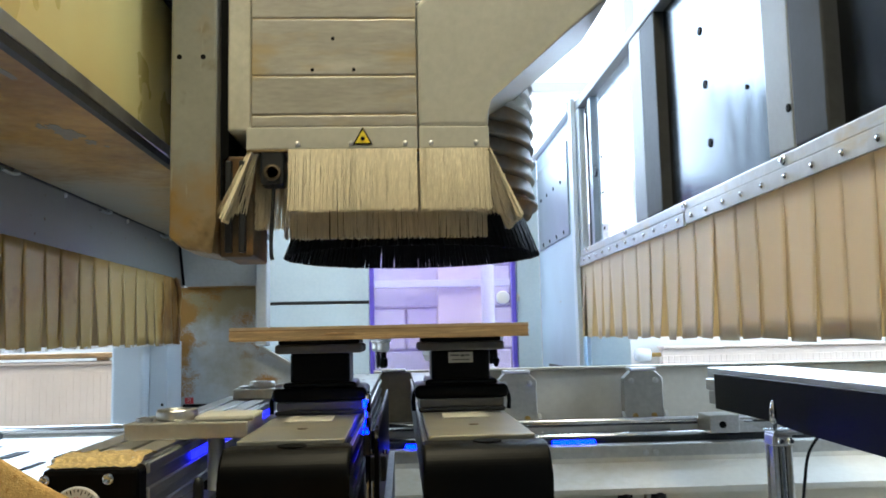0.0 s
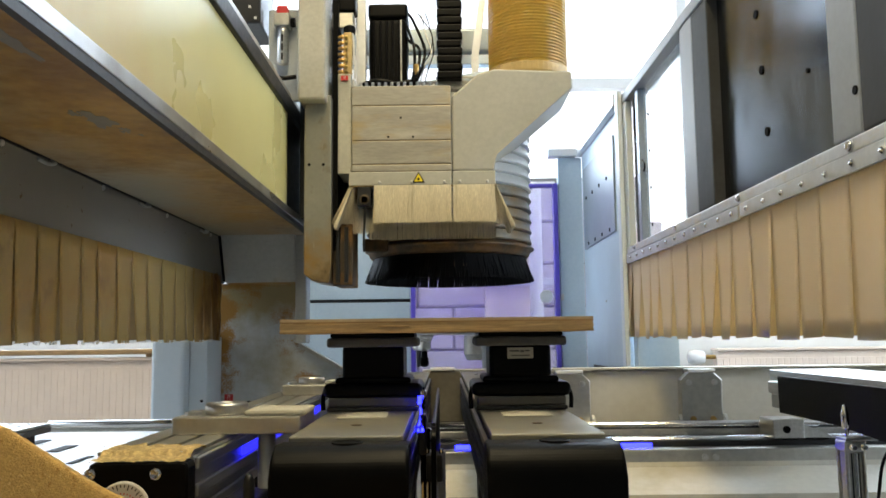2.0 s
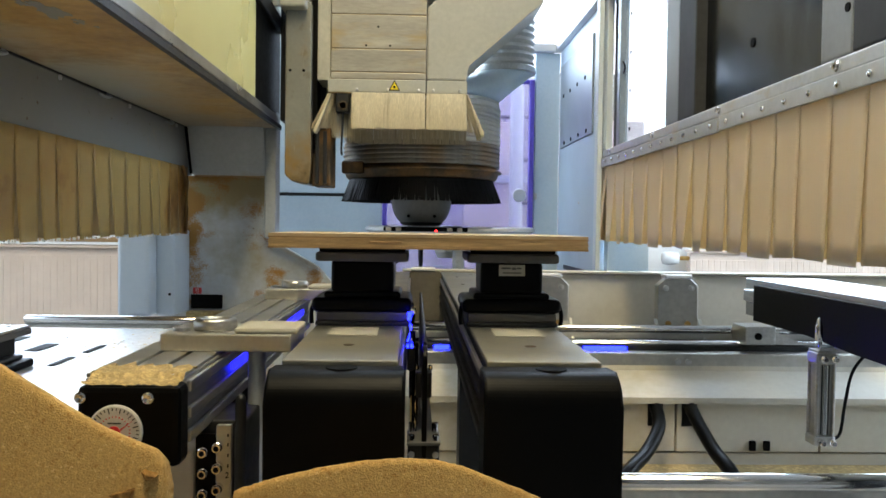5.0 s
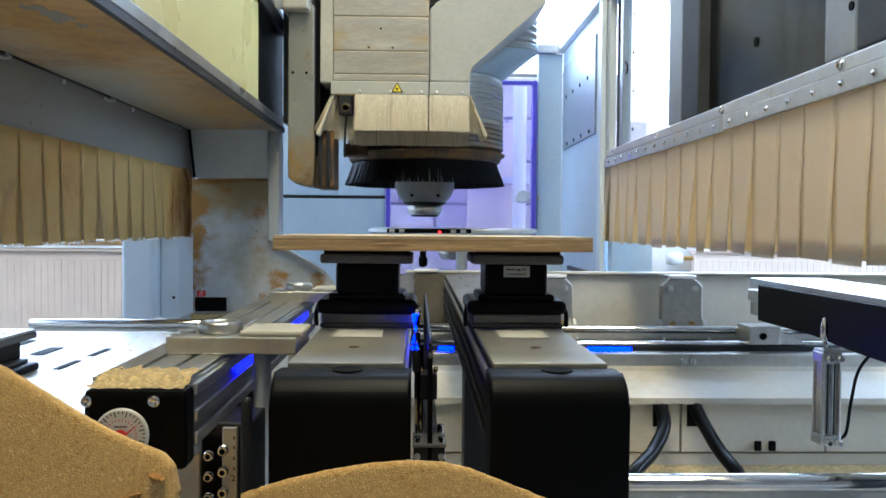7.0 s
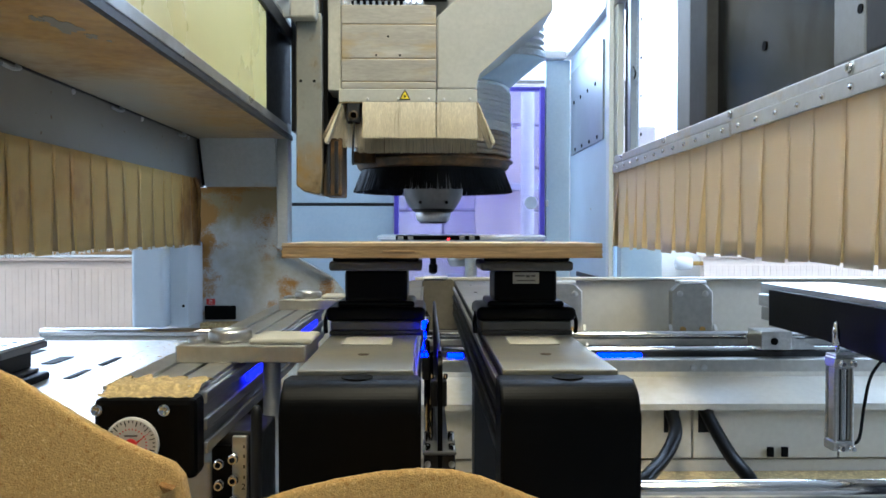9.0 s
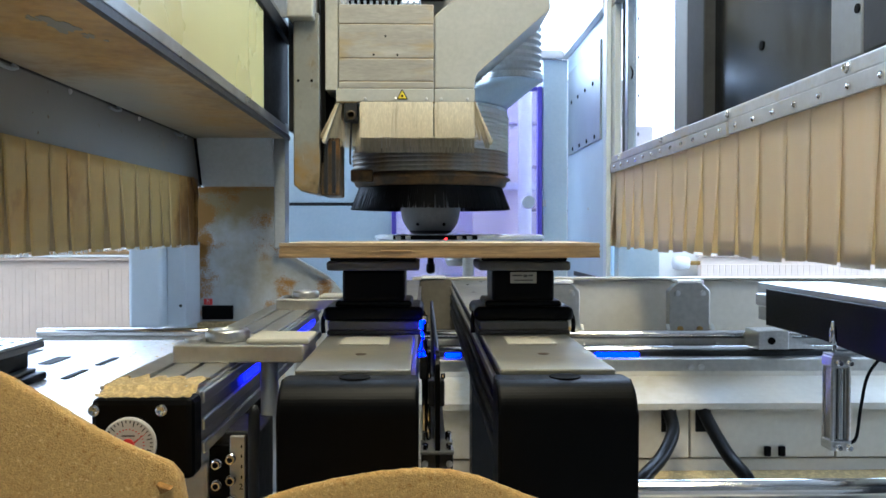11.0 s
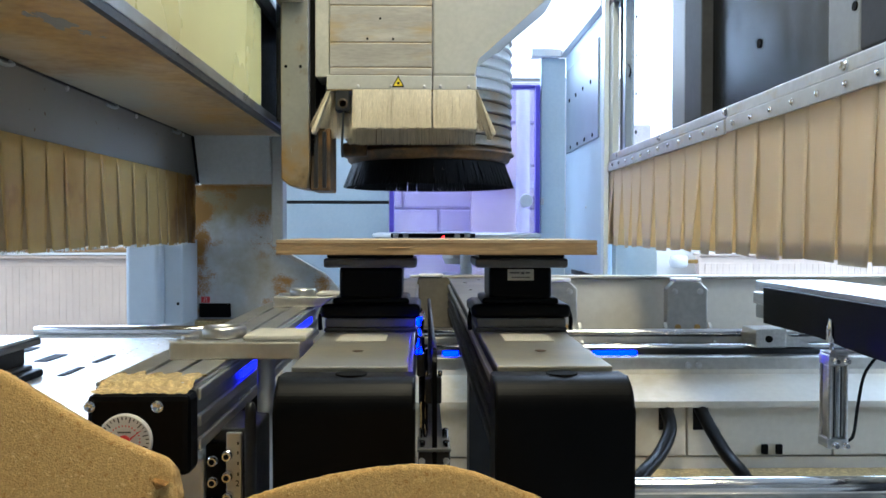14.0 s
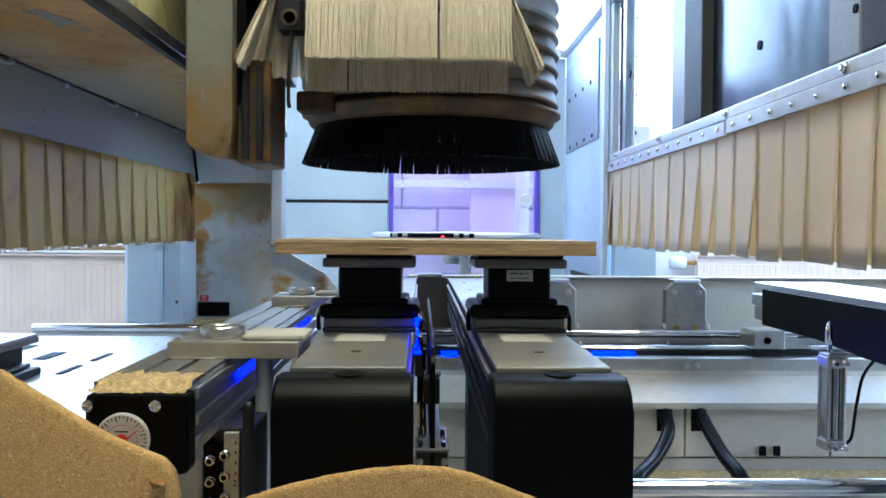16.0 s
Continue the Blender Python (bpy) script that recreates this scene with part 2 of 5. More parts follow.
M_GAPGLOW = mat("gap_glow_sheet", (0.60, 0.46, 0.24), 0.55, vary=0.2, scale=8)
translucent(M_GAPGLOW, (0.90, 0.74, 0.46), 0.4)
# white hose greyed, its shading against the sky put in the colour
M_DUCTHOSE = mat("shaded_white_hose", (0.56, 0.57, 0.56), 0.4, vary=0.12, scale=14)
M_BLUE = glow("blue_led", (0.006, 0.0085, 1.0), 26.0)
# faint glow for blue light reflected on the clamp bar
M_BLUESPILL = glow("blue_spill_glow", (0.02, 0.02, 1.0), 2.4)
M_RED = glow("red_led", (1.0, 0.02, 0.02), 6.0)
M_LABEL = mat("white_label", (0.62, 0.62, 0.60), 0.5, vary=0.05)
M_REDLAB = mat("red_label", (0.55, 0.03, 0.03), 0.4, vary=0.05)
M_YELLAB = mat("yellow_label", (0.80, 0.62, 0.02), 0.4, vary=0.05)
M_INK = mat("black_ink", (0.006, 0.006, 0.006), 0.6, vary=0.05, spec=0.04)
M_PLASTER = mat("white_wall", (0.78, 0.78, 0.76), 0.8, vary=0.05, scale=3)
M_BLOCK = mat("painted_block", (0.68, 0.62, 0.66), 0.7, vary=0.16, scale=9, bump=0.5)
M_RAD = mat("radiator_enamel", (0.82, 0.69, 0.60), 0.4, vary=0.05)
M_CONCRETE = mat("concrete", (0.30, 0.29, 0.27), 0.8, vary=0.2, scale=3)
M_PURPLE = mat("violet_edge", (0.14, 0.10, 0.62), 0.35, vary=0.1)
M_DOORPANE = clear("violet_pane", (0.55, 0.42, 1.0), 0.12, 0.26)
# see-through stand-in for a panel that mirrors the bright window
M_PANE = clear("clear_for_reflection", (0.7, 0.8, 0.9), 0.06, 0.15)
M_DARK = mat("dark_steel", (0.02, 0.021, 0.023), 0.45, 0.3, vary=0.2)
M_ORANGE = mat("brass", (0.55, 0.35, 0.12), 0.3, 0.9, vary=0.2)
M_SMOKED = mat("polished_steel_sheet", (0.125, 0.14, 0.16), 0.19, 1.0, vary=0.35, scale=2.2, bump=0.03, fine=14, stretch=(1, 1.6, 0.5))
M_BACKWALL = mat("light_absorbing_wall", (0.13, 0.12, 0.10), 0.8, vary=0.2, scale=2)
M_CEIL = mat("grey_ceiling", (0.30, 0.29, 0.27), 0.8, vary=0.1, scale=2)
M_SKY = glow("white_sky", (0.94, 0.97, 1.0), 1.3)
M_APRON = stain("dirty_apron_enamel", (0.19, 0.19, 0.172), (0.30, 0.22, 0.10), 0.42, [("Y", 2.0, 2.4, 0.08), ("Z", 1.17, 1.14, 0.15)], scale=6, lo=0.66, hi=0.92, speck=60, bump=0.04)
add_tint(M_APRON, (0.10, 0.06, 0.02), [], scale=45, lo=0.76, hi=0.79, speck=90)
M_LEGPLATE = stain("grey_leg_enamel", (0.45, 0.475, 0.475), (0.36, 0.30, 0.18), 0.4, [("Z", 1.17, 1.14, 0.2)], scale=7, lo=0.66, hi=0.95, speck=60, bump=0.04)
M_TOPPLATE = mat("dusty_top_plate", (0.33, 0.325, 0.29), 0.42, 0.7, vary=0.14, scale=9)
add_tint(M_TOPPLATE, (0.42, 0.37, 0.22), [("Y", 1.0, 0.8, 0.12)], scale=10, lo=0.55, hi=0.95, speck=160)
M_INLAY = mat("dull_paper_inlay", (0.46, 0.45, 0.39), 0.6, vary=0.08)
# end-stop metal darkened for the shade between the consoles
M_STOP = mat("shaded_cast_steel", (0.17, 0.155, 0.12), 0.5, 0.2, vary=0.15, scale=8)
M_BRASSY = mat("tan_plastic", (0.52, 0.36, 0.13), 0.5, vary=0.15, scale=20)
M_NOSE = mat("dull_spindle_steel", (0.20, 0.20, 0.195), 0.4, 0.3, vary=0.15, scale=8)

# ---- building helpers ----


def thing(name, label, category, group="", at=(0, 0, 0)):
    ob = tagged(new(name), label, category, group)
    ob.location = at
    ob.empty_display_size = 0.05
    return ob


def part(name, bm, material, parent, label="", smooth=False):
    me = bpy.data.meshes.new(name)
    bmesh.ops.recalc_face_normals(bm, faces=bm.faces)
    for f in bm.faces:
        f.smooth = smooth
    bm.to_mesh(me)
    bm.free()
    me.materials.append(material)
    ob = new(name, me)
    if parent is not None:
        ob.parent = parent
    if label:
        ob["label"] = label
    return ob


def solid(name, bm, material, label, category, group="", kind="", smooth=False):
    return tagged(part(name, bm, material, None, smooth=smooth), label, category, group, kind)


def box(x0, x1, y0, y1, z0, z1, bev=0.0, bm=None, seg=2):
    own = bmesh.new()
    r = bmesh.ops.create_cube(own, size=1.0)
    bmesh.ops.scale(own, vec=(abs(x1 - x0), abs(y1 - y0), abs(z1 - z0)), verts=r["verts"])
    bmesh.ops.translate(own, vec=((x0 + x1) / 2, (y0 + y1) / 2, (z0 + z1) / 2), verts=r["verts"])
    if bev:
        bmesh.ops.bevel(own, geom=own.edges[:], offset=bev, segments=seg, profile=0.5, affect="EDGES", clamp_overlap=True)
    return merge(bm, own)


def merge(bm, own):
    if bm is None:
        return own
    me = bpy.data.meshes.new("scratch")
    own.to_mesh(me)
    own.free()
    bm.from_mesh(me)
    bpy.data.meshes.remove(me)
    return bm


def lathe(profile, at=(0, 0, 0), n=40, bm=None, axis="z", cap=True):
    """A turned body from (radius, height) pairs."""
    own = bmesh.new()
    rings = []
    for r, h in profile:
        ring = []
        for i in range(n):
            a = 2 * math.pi * i / n
            p = (r * math.cos(a), r * math.sin(a), h)
            p = {"z": p, "y": (p[0], p[2], p[1]), "x": (p[2], p[0], p[1])}[axis]
            ring.append(own.verts.new((p[0] + at[0], p[1] + at[1], p[2] + at[2])))
        rings.append(ring)
    for a, b in zip(rings, rings[1:]):
        for i in range(n):
            own.faces.new((a[i], a[(i + 1) % n], b[(i + 1) % n], b[i]))
    if cap:
        own.faces.new(rings[0]), own.faces.new(rings[-1])
    return merge(bm, own)


def rod(r, length, at, axis="x", n=20, bm=None):
    return lathe([(r * 0.9, 0), (r, 0.001), (r, length - 0.001), (r * 0.9, length)], at, n, bm, axis)


def prism(points, lo, hi, axis="y", bm=None, bev=0.0):
    """A flat outline drawn out along an axis: (x, z) pairs for y, (x, y) for z, (y, z) for x."""
    own = bmesh.new()

    def place(p, h):
        return {"y": (p[0], h, p[1]), "z": (p[0], p[1], h), "x": (h, p[0], p[1])}[axis]

    a = [own.verts.new(place(p, lo)) for p in points]
    b = [own.verts.new(place(p, hi)) for p in points]
    own.faces.new(a), own.faces.new(b[::-1])
    for i in range(len(a)):
        j = (i + 1) % len(a)
        own.faces.new((a[i], a[j], b[j], b[i]))
    if bev:
        bmesh.ops.bevel(own, geom=own.edges[:], offset=bev, segments=2, profile=0.5, affect="EDGES", clamp_overlap=True)
    return merge(bm, own)


def tube(points, r, n=12, bm=None, ribs=0.0, steps=40):
    """A bent pipe along a smooth line through the points; ribs: depth of its corrugation."""
    pts = [Vector(p) for p in points]
    line = []
    for k in range(steps + 1):
        u = k / steps * (len(pts) - 1)
        i = min(int(u), len(pts) - 2)
        f = u - i
        p0, p1, p2, p3 = pts[max(i - 1, 0)], pts[i], pts[i + 1], pts[min(i + 2, len(pts) - 1)]
        line.append(0.5 * ((2 * p1) + (p2 - p0) * f + (2 * p0 - 5 * p1 + 4 * p2 - p3) * f * f + (3 * p1 - p0 - 3 * p2 + p3) * f ** 3))
    own = bmesh.new()
    rings = []
    for k, p in enumerate(line):
        d = (line[min(k + 1, steps)] - line[max(k - 1, 0)]).normalized()
        q = d.to_track_quat("Z", "Y")
        rr = r + (ribs if k % 2 else 0)
        rings.append([own.verts.new(p + q @ Vector((rr * math.cos(2 * math.pi * i / n), rr * math.sin(2 * math.pi * i / n), 0))) for i in range(n)])
    for a, b in zip(rings, rings[1:]):
        for i in range(n):
            own.faces.new((a[i], a[(i + 1) % n], b[(i + 1) % n], b[i]))
    own.faces.new(rings[0]), own.faces.new(rings[-1])
    return merge(bm, own)


def letters(text, size, m, material, parent, name="lettering"):
    c = bpy.data.curves.new(name, "FONT")
    c.body, c.size, c.extrude, c.align_x, c.align_y = text, size, 0.0003, "CENTER", "CENTER"
    ob = new("scratch", c)
    me = bpy.data.meshes.new_from_object(ob)
    bpy.data.objects.remove(ob)
    me.materials.clear()
    me.materials.append(material)
    o = new(name, me)
    o.matrix_world = m
    o.parent = parent
    return o


# ---- the hall ----
solid("floor", box(-4, 4.4, -2.5, 4.6, -0.1, 0), M_CONCRETE, "grey concrete workshop floor", "floor", kind="structure")
solid("ceiling", box(-4, 4.4, -2.5, 4.6, 3.6, 3.7), M_CEIL, "grey workshop ceiling", "ceiling", kind="structure")
bm = box(-4.15, -4, -2.5, 4.6, 0, 1.5)
box(-4.15, -4, -2.5, 4.6, 3.3, 3.6, bm=bm), box(-4.15, -4, -2.5, 0.2, 1.5, 3.3, bm=bm), box(-4.15, -4, 3.4, 4.6, 1.5, 3.3, bm=bm)
solid("wall_west", bm, M_PLASTER, "white plastered wall with a wide window opening", "wall", kind="structure")
# unseen wall, kept dark so camera-facing surfaces get little light
solid("wall_south", box(-4.15, 4.55, -2.65, -2.5, 0, 3.6), M_BACKWALL, "unseen wall behind the camera, darkened to cut reflected light", "wall", kind="structure")
bm = box(4.4, 4.55, -2.5, 4.6, 0, 1.5)
box(4.4, 4.55, -2.5, 4.6, 3.45, 3.6, bm=bm), box(4.4, 4.55, -2.5, -0.2, 1.5, 3.45, bm=bm), box(4.4, 4.55, 3.4, 4.6, 1.5, 3.45, bm=bm)
solid("wall_east", bm, M_PLASTER, "white plastered wall with a wide window opening", "wall", kind="structure")
bm = box(-4.15, 4.55, 4.6, 4.75, 0, 1.35)
box(-4.15, 4.55, 4.6, 4.75, 3.5, 3.6, bm=bm), box(-4.15, -3.5, 4.6, 4.75, 1.35, 3.5, bm=bm), box(3.4, 4.55, 4.6, 4.75, 1.35, 3.5, bm=bm)
solid("wall_north", bm, M_PLASTER, "white plastered wall with a wide window opening", "wall", kind="structure")
solid("backdrop", box(-9, 9, 9.0, 9.1, -2, 9), M_SKY, "overcast white sky outside the windows", "sky", kind="structure")
solid("backdrop_side", box(9.0, 9.1, -8, 9, -2, 9), M_SKY, "overcast white sky outside the windows", "sky", kind="structure")

solid("backdrop_west", box(-9.1, -9.0, -8, 9, -2, 9), M_SKY, "overcast white sky outside the windows", "sky", kind="structure")


def wall_window(name, along, lo, hi, z0, z1, at, count):
    ob = tagged(new(name), "large painted window with pale grey mullions", "window", kind="structure")
    w = 0.06

    def bar(a0, a1, b0, b1):
        return box(a0, a1, at, at + 0.08, b0, b1, 0.006) if along == "x" else box(at, at + 0.08, a0, a1, b0, b1, 0.006)

    for k in range(count + 1):
        a = lo + (hi - lo) * k / count
        part("mullion", bar(a - w / 2, a + w / 2, z0, z1), M_WHITE, ob)
    for b in (z0 + 0.03, (z0 + z1) / 2, z1 - 0.03):
        part("transom", bar(lo, hi, b - w / 2, b + w / 2), M_WHITE, ob)
    return ob


wall_window("window_1", "x", -3.5, 3.4, 1.35, 3.5, 4.63, 7)
wall_window("window_3", "y", 0.2, 3.4, 1.5, 3.3, -4.1, 4)
wall_window("window_2", "y", -0.2, 3.4, 1.5, 3.45, 4.43, 4)


def radiator(name, x0, x1, y, z0, z1, label):
    ob = thing(name, label, "radiator")
    bm = box(x0, x1, y + 0.0165, y + 0.06, z0, z1, 0.003)
    n = int((x1 - x0) / 0.026)
    for i in range(n):
        a = x0 + (i + 0.5) * (x1 - x0) / n
        part("rib", box(a - 0.0124, a + 0.0124, y + 0.015, y + 0.019, z0 + 0.03, z1 - 0.03, 0.006, seg=1), M_RAD, ob)
    part("panel", bm, M_RAD, ob)
    part("top_grille", box(x0, x1, y - 0.005, y + 0.09, z1 + 0.001, z1 + 0.012, 0.003), M_RAD, ob)
    part("foot", box(x0 + 0.2, x0 + 0.24, y + 0.02, y + 0.06, 0, z0), M_RAD, ob)
    part("foot", box(x1 - 0.24, x1 - 0.2, y + 0.02, y + 0.06, 0, z0), M_RAD, ob)
    return ob


rad = radiator("radiator", 1.19, 3.0, 3.55, 0.3, 0.905, "cream panel radiator with a thermostat valve under the window")
part("valve", lathe([(0.012, 0), (0.026, 0.006), (0.03, 0.03), (0.026, 0.07), (0.012, 0.075)], (1.07, 3.58, 0.88), 20, axis="x"), M_WHITE, rad, "white ribbed thermostat valve", True)
part("pipe", rod(0.009, 0.05, (1.145, 3.58, 0.88)), M_ORANGE, rad)
radiator("radiator", -3.0, -1.1, 3.30, 0.3, 0.90, "cream ribbed panel radiator below a wooden sill")
solid("window_ledge", box(-3.2, -0.9, 3.28, 3.5, 0.925, 0.945, 0.004), M_VENEER, "brown wooden ledge over the radiator", "ledge")
part("brace", box(-1.2, -1.16, 3.40, 3.44, 0.9, 0.926), M_VENEER, bpy.data.objects["window_ledge"])
bm = box(0.4, 4.4, 3.66, 3.80, 0.0, 1.12)
solid("wall_low", bm, M_PLASTER, "low white painted parapet wall behind the radiator", "wall", kind="structure")

# ---- back of the machine enclosure ----
BY = 3.12
back = tagged(new("wall_enclosure"), "pale blue-grey sheet-metal enclosure behind the machine", "enclosure", kind="structure")
part("panel", box(-0.60, -0.131, BY, BY + 0.03, 0.55, 1.112, 0.003), M_BLUEGREY, back)
part("panel", box(-0.60, -0.131, BY, BY + 0.03, 1.124, 1.95, 0.003), M_BLUEGREY, back)
part("seam", box(-0.60, -0.131, BY + 0.008, BY + 0.02, 1.111, 1.125), M_DARK, back)
part("panel", box(0.440, 0.532, BY, BY + 0.03, 0.4, 1.66, 0.003), M_BLUEGREY, back)
part("side_panel", box(0.533, 0.55, 2.42, BY, 0.4, 1.665, 0.002), M_BLUEGREY, back)
part("inset_panel", box(0.527, 0.5335, 2.52, 3.07, 1.297, 1.60, 0.002), M_INSET, back, "dull blue steel inset panel with vent holes")
for i in range(4):
    for y, z in ((3.005 - 0.126 * i, 1.483), (2.98 - 0.128 * i, 1.312)):
        part("vent_hole", lathe([(0.006, 0), (0.007, 0.003)], (0.5245, y, z), 10, axis="x"), M_INK, back)
part("panel_screw", lathe([(0.004, 0), (0.003, -0.003)], (0.533, 2.72, 1.09), 10, axis="x"), M_ALU, back)
for i in range(6):
    part("panel_screw", lathe([(0.003, 0), (0.002, -0.002)], (0.533, 2.46, 0.75 + 0.17 * i), 10, axis="x"), M_ALU, back)
part("top_rail", box(0.512, 0.565, 2.42, BY + 0.03, 1.666, 1.705, 0.004), M_WHITE, back)
part("rear_rail", box(0.40, 0.511, BY - 0.03, BY + 0.03, 1.661, 1.69, 0.004), M_WHITE, back)
part("corner_post", box(0.516, 0.531, 2.38, 2.419, 0.3, 1.70, 0.003), M_PALEBLUE, back)
part("vent_grille", box(0.526, 0.5325, 2.6, 2.95, 0.86, 0.875), M_DARK, back)
door = tagged(new("door_1"), "violet-tinted acrylic service door with a round lock, closed", "door", kind="structure")
part("pane", box(-0.112, 0.419, BY + 0.01, BY + 0.016, 0.45, 1.545), M_DOORPANE, door).visible_shadow = False
part("door_frame", box(0.419, 0.436, BY - 0.01, BY + 0.03, 0.45, 1.56, 0.003), M_PURPLE, door)
part("door_frame", box(-0.129, -0.112, BY - 0.005, BY + 0.03, 0.45, 1.56, 0.003), M_PURPLE, door)
part("door_frame", box(-0.112, 0.419, BY - 0.002, BY + 0.03, 1.546, 1.56, 0.003), M_PURPLE, door)
part("lock", lathe([(0.026, 0), (0.026, -0.012), (0.022, -0.016), (0.002, -0.016)], (0.385, BY + 0.012, 1.126), 28, axis="y"), M_WHITE, door, "round silver lock")
part("latch", box(0.437, 0.449, BY - 0.02, BY, 1.11, 1.135, 0.003), M_ALU, door)
blocks = tagged(new("wall_block"), "painted concrete block wall seen through the tinted door", "wall", kind="structure")
part("mortar", box(-0.72, 0.9, 3.63, 3.652, 0, 1.68), M_CONCRETE, blocks)
for r in range(9):
    for c in range(5):
        x = -0.706 + c * 0.31 + (0.155 if r % 2 else 0)
        part("block", box(x, x + 0.30, 3.60, 3.63, r * 0.1855, r * 0.1855 + 0.1755, 0.006, seg=1), M_BLOCK, blocks)
solid("duct_board", box(0.200, 0.44, 3.52, 3.56, 0.0, 1.45, 0.004), M_RAD, "pale pink chipboard sheet leaning behind the door", "board")
solid("cable_trunking", box(-0.2, 0.55, 3.47, 3.515, 1.190, 1.222, 0.004), M_WHITE, "white horizontal cable trunking behind the tinted door", "trunking")
solid("drain_pipe", rod(0.028, 1.6, (0.412, 3.45, 0.0), "z", 18), M_HOSE, "pale grey vertical pipe", "pipe", smooth=True)
solid("support_pipe", rod(0.034, 0.85, (0.10, 3.28, 0.0), "z", 18), M_GREYPAINT, "grey steel pipe stand under the tool carousel", "post", smooth=True)

# ---- machine bed (drawn at model size, see settle) ----
EYE0 = Vector((-0.004, 0.009, 1.012))


def settle(ob, k):
    """Sets a unit that was drawn at model size to its true size and distance."""
    ob.matrix_world = Matrix.Translation(EYE0 * (1 - k)) @ Matrix.Scale(k, 4)
    return ob


BED = 1.28
bed = tagged(new("machine_bed"), "grey enamelled steel machine bed with guide rails and chip deflector", "machine bed")
part("rear_panel", box(-0.03, 2.4, 1.75, 1.78, 0.3, 0.913, 0.003), M_BED, bed)
part("rear_lip", box(-0.03, 2.4, 1.735, 1.79, 0.914, 0.917), M_BED, bed)
part("rail_seat", box(-0.2, 2.4, 1.60, 1.75, 0.60, 0.785, 0.004), M_DARK, bed)
part("guide_strip", box(-0.25, 2.4, 1.565, 1.598, 0.745, 0.773, 0.003), M_ALUD, bed)
part("deflector", prism([(1.566, 0.752), (1.562, 0.740), (1.462, 0.709), (1.462, 0.698), (1.468, 0.697), (1.50, 0.70), (1.60, 0.738), (1.60, 0.752)], -0.25, 2.4, "x"), M_BED, bed, "sloping chip deflector plate")
for a, b in ((-0.25, 0.47), (0.473, 0.735), (0.738, 2.4)):
    part("front_panel", box(a, b, 1.48, 1.50, 0.607, 0.696, 0.002), M_BED, bed)
part("lower_panel", box(-0.25, 2.4, 1.485, 1.505, 0.35, 0.604, 0.002), M_BED, bed)
part("apron", box(-0.3, 2.4, 1.15, 1.49, 0.35, 0.573, 0.003), M_BED, bed)
part("plinth", box(-0.3, 2.4, 1.2, 1.9, 0.2222, 0.349), M_DARK, bed)
part("chip_bank", box(-0.1, 2.4, 1.40, 1.484, 0.574, 0.584, 0.004), M_DUST, bed, "line of sawdust")
for x in (0.434, 0.496):
    part("hose_slot", box(x - 0.014, x + 0.012, 1.475, 1.481, 0.655, 0.697), M_INK, bed)
for x in (0.612, 0.638):
    part("panel_catch", box(x - 0.006, x + 0.006, 1.474, 1.481, 0.61, 0.628, 0.002), M_INK, bed)
for x in (0.500, 0.520):
    part("strip_screw", lathe([(0.006, 0), (0.006, -0.004), (0.001, -0.005)], (x, 1.565, 0.757), 12, axis="y"), M_ALU, bed)

settle(bed, BED)


def rail(x0, x1, y, z, r, label, support=0.78):
    ob = thing("guide_rail", label, "guide rail", "guide rails")
    part("bar", rod(r, x1 - x0, (x0, y, z), "x", 24), M_CHROME, ob, smooth=True)
    part("base", box(x0, x1, y - r * 0.6, y + r * 0.6, support, z - r * 0.8, 0.002), M_ALUD, ob)
    return settle(ob, BED)


rail(-0.2, 2.4, 1.665, 0.806, 0.009, "polished steel guide rail along the machine bed", 0.786)
rail(-0.2, 2.4, 1.615, 0.782, 0.009, "polished steel guide rail along the machine bed", 0.77)
rail(-0.28, 2.4, 1.20, 0.639, 0.0135, "thick chromed steel guide rail at the front of the bed", 0.574)
rail(-0.63, -0.33, 1.36, 0.850, 0.007, "polished steel guide rail along the slotted table", 0.838)

for x0, x1, z in ((0.325, 0.41, 0.776), (0.035, 0.065, 0.776)):
    led = thing("led_strip", "glowing blue light spilled on the bar, drawn as a faint glow on the guide rail", "light strip", "blue light strips")
    part("diffuser", box(x0, x1, 1.594, 1.602, z - 0.004, z + 0.004, 0.002), M_BLUE, led)
    settle(led, BED)
    part("housing", box(x0 - 0.004, x1 + 0.004, 1.602, 1.606, z - 0.005, z + 0.005), M_DARK, led)

for x in (0.27, 0.538, 1.15):
    st = thing("end_stop", "cast grey end-stop plate with chamfered top corners", "end stop", "end stops")
    w = 0.042
    part("plate", prism([(x - w, 0.80), (x + w, 0.80), (x + w, 0.893), (x + w - 0.016, 0.908), (x - w + 0.016, 0.908), (x - w, 0.893)], 1.69, 1.715, "y", bev=0.002), M_ALUD, st)
    part("cap", box(x - w + 0.014, x + w - 0.014, 1.686, 1.72, 0.908, 0.915, 0.002), M_WHITE, st)
    for s in (-1, 1):
        part("bolt", lathe([(0.006, 0), (0.006, -0.005), (0.001, -0.006)], (x + s * 0.026, 1.69, 0.888), 12, axis="y"), M_ALU, st)
        part("bolt", lathe([(0.006, 0), (0.006, -0.005), (0.001, -0.006)], (x + s * 0.02, 1.69, 0.815), 12, axis="y"), M_ORANGE, st)
        part("gusset", prism([(1.655, 0.787), (1.69, 0.787), (1.69, 0.825)], x + s * (w + 0.004) - 0.003, x + s * (w + 0.004) + 0.003, "x"), M_ALUD, st)
    part("foot", box(x - w, x + w, 1.68, 1.72, 0.785, 0.80), M_ALUD, st)
    settle(st, BED)

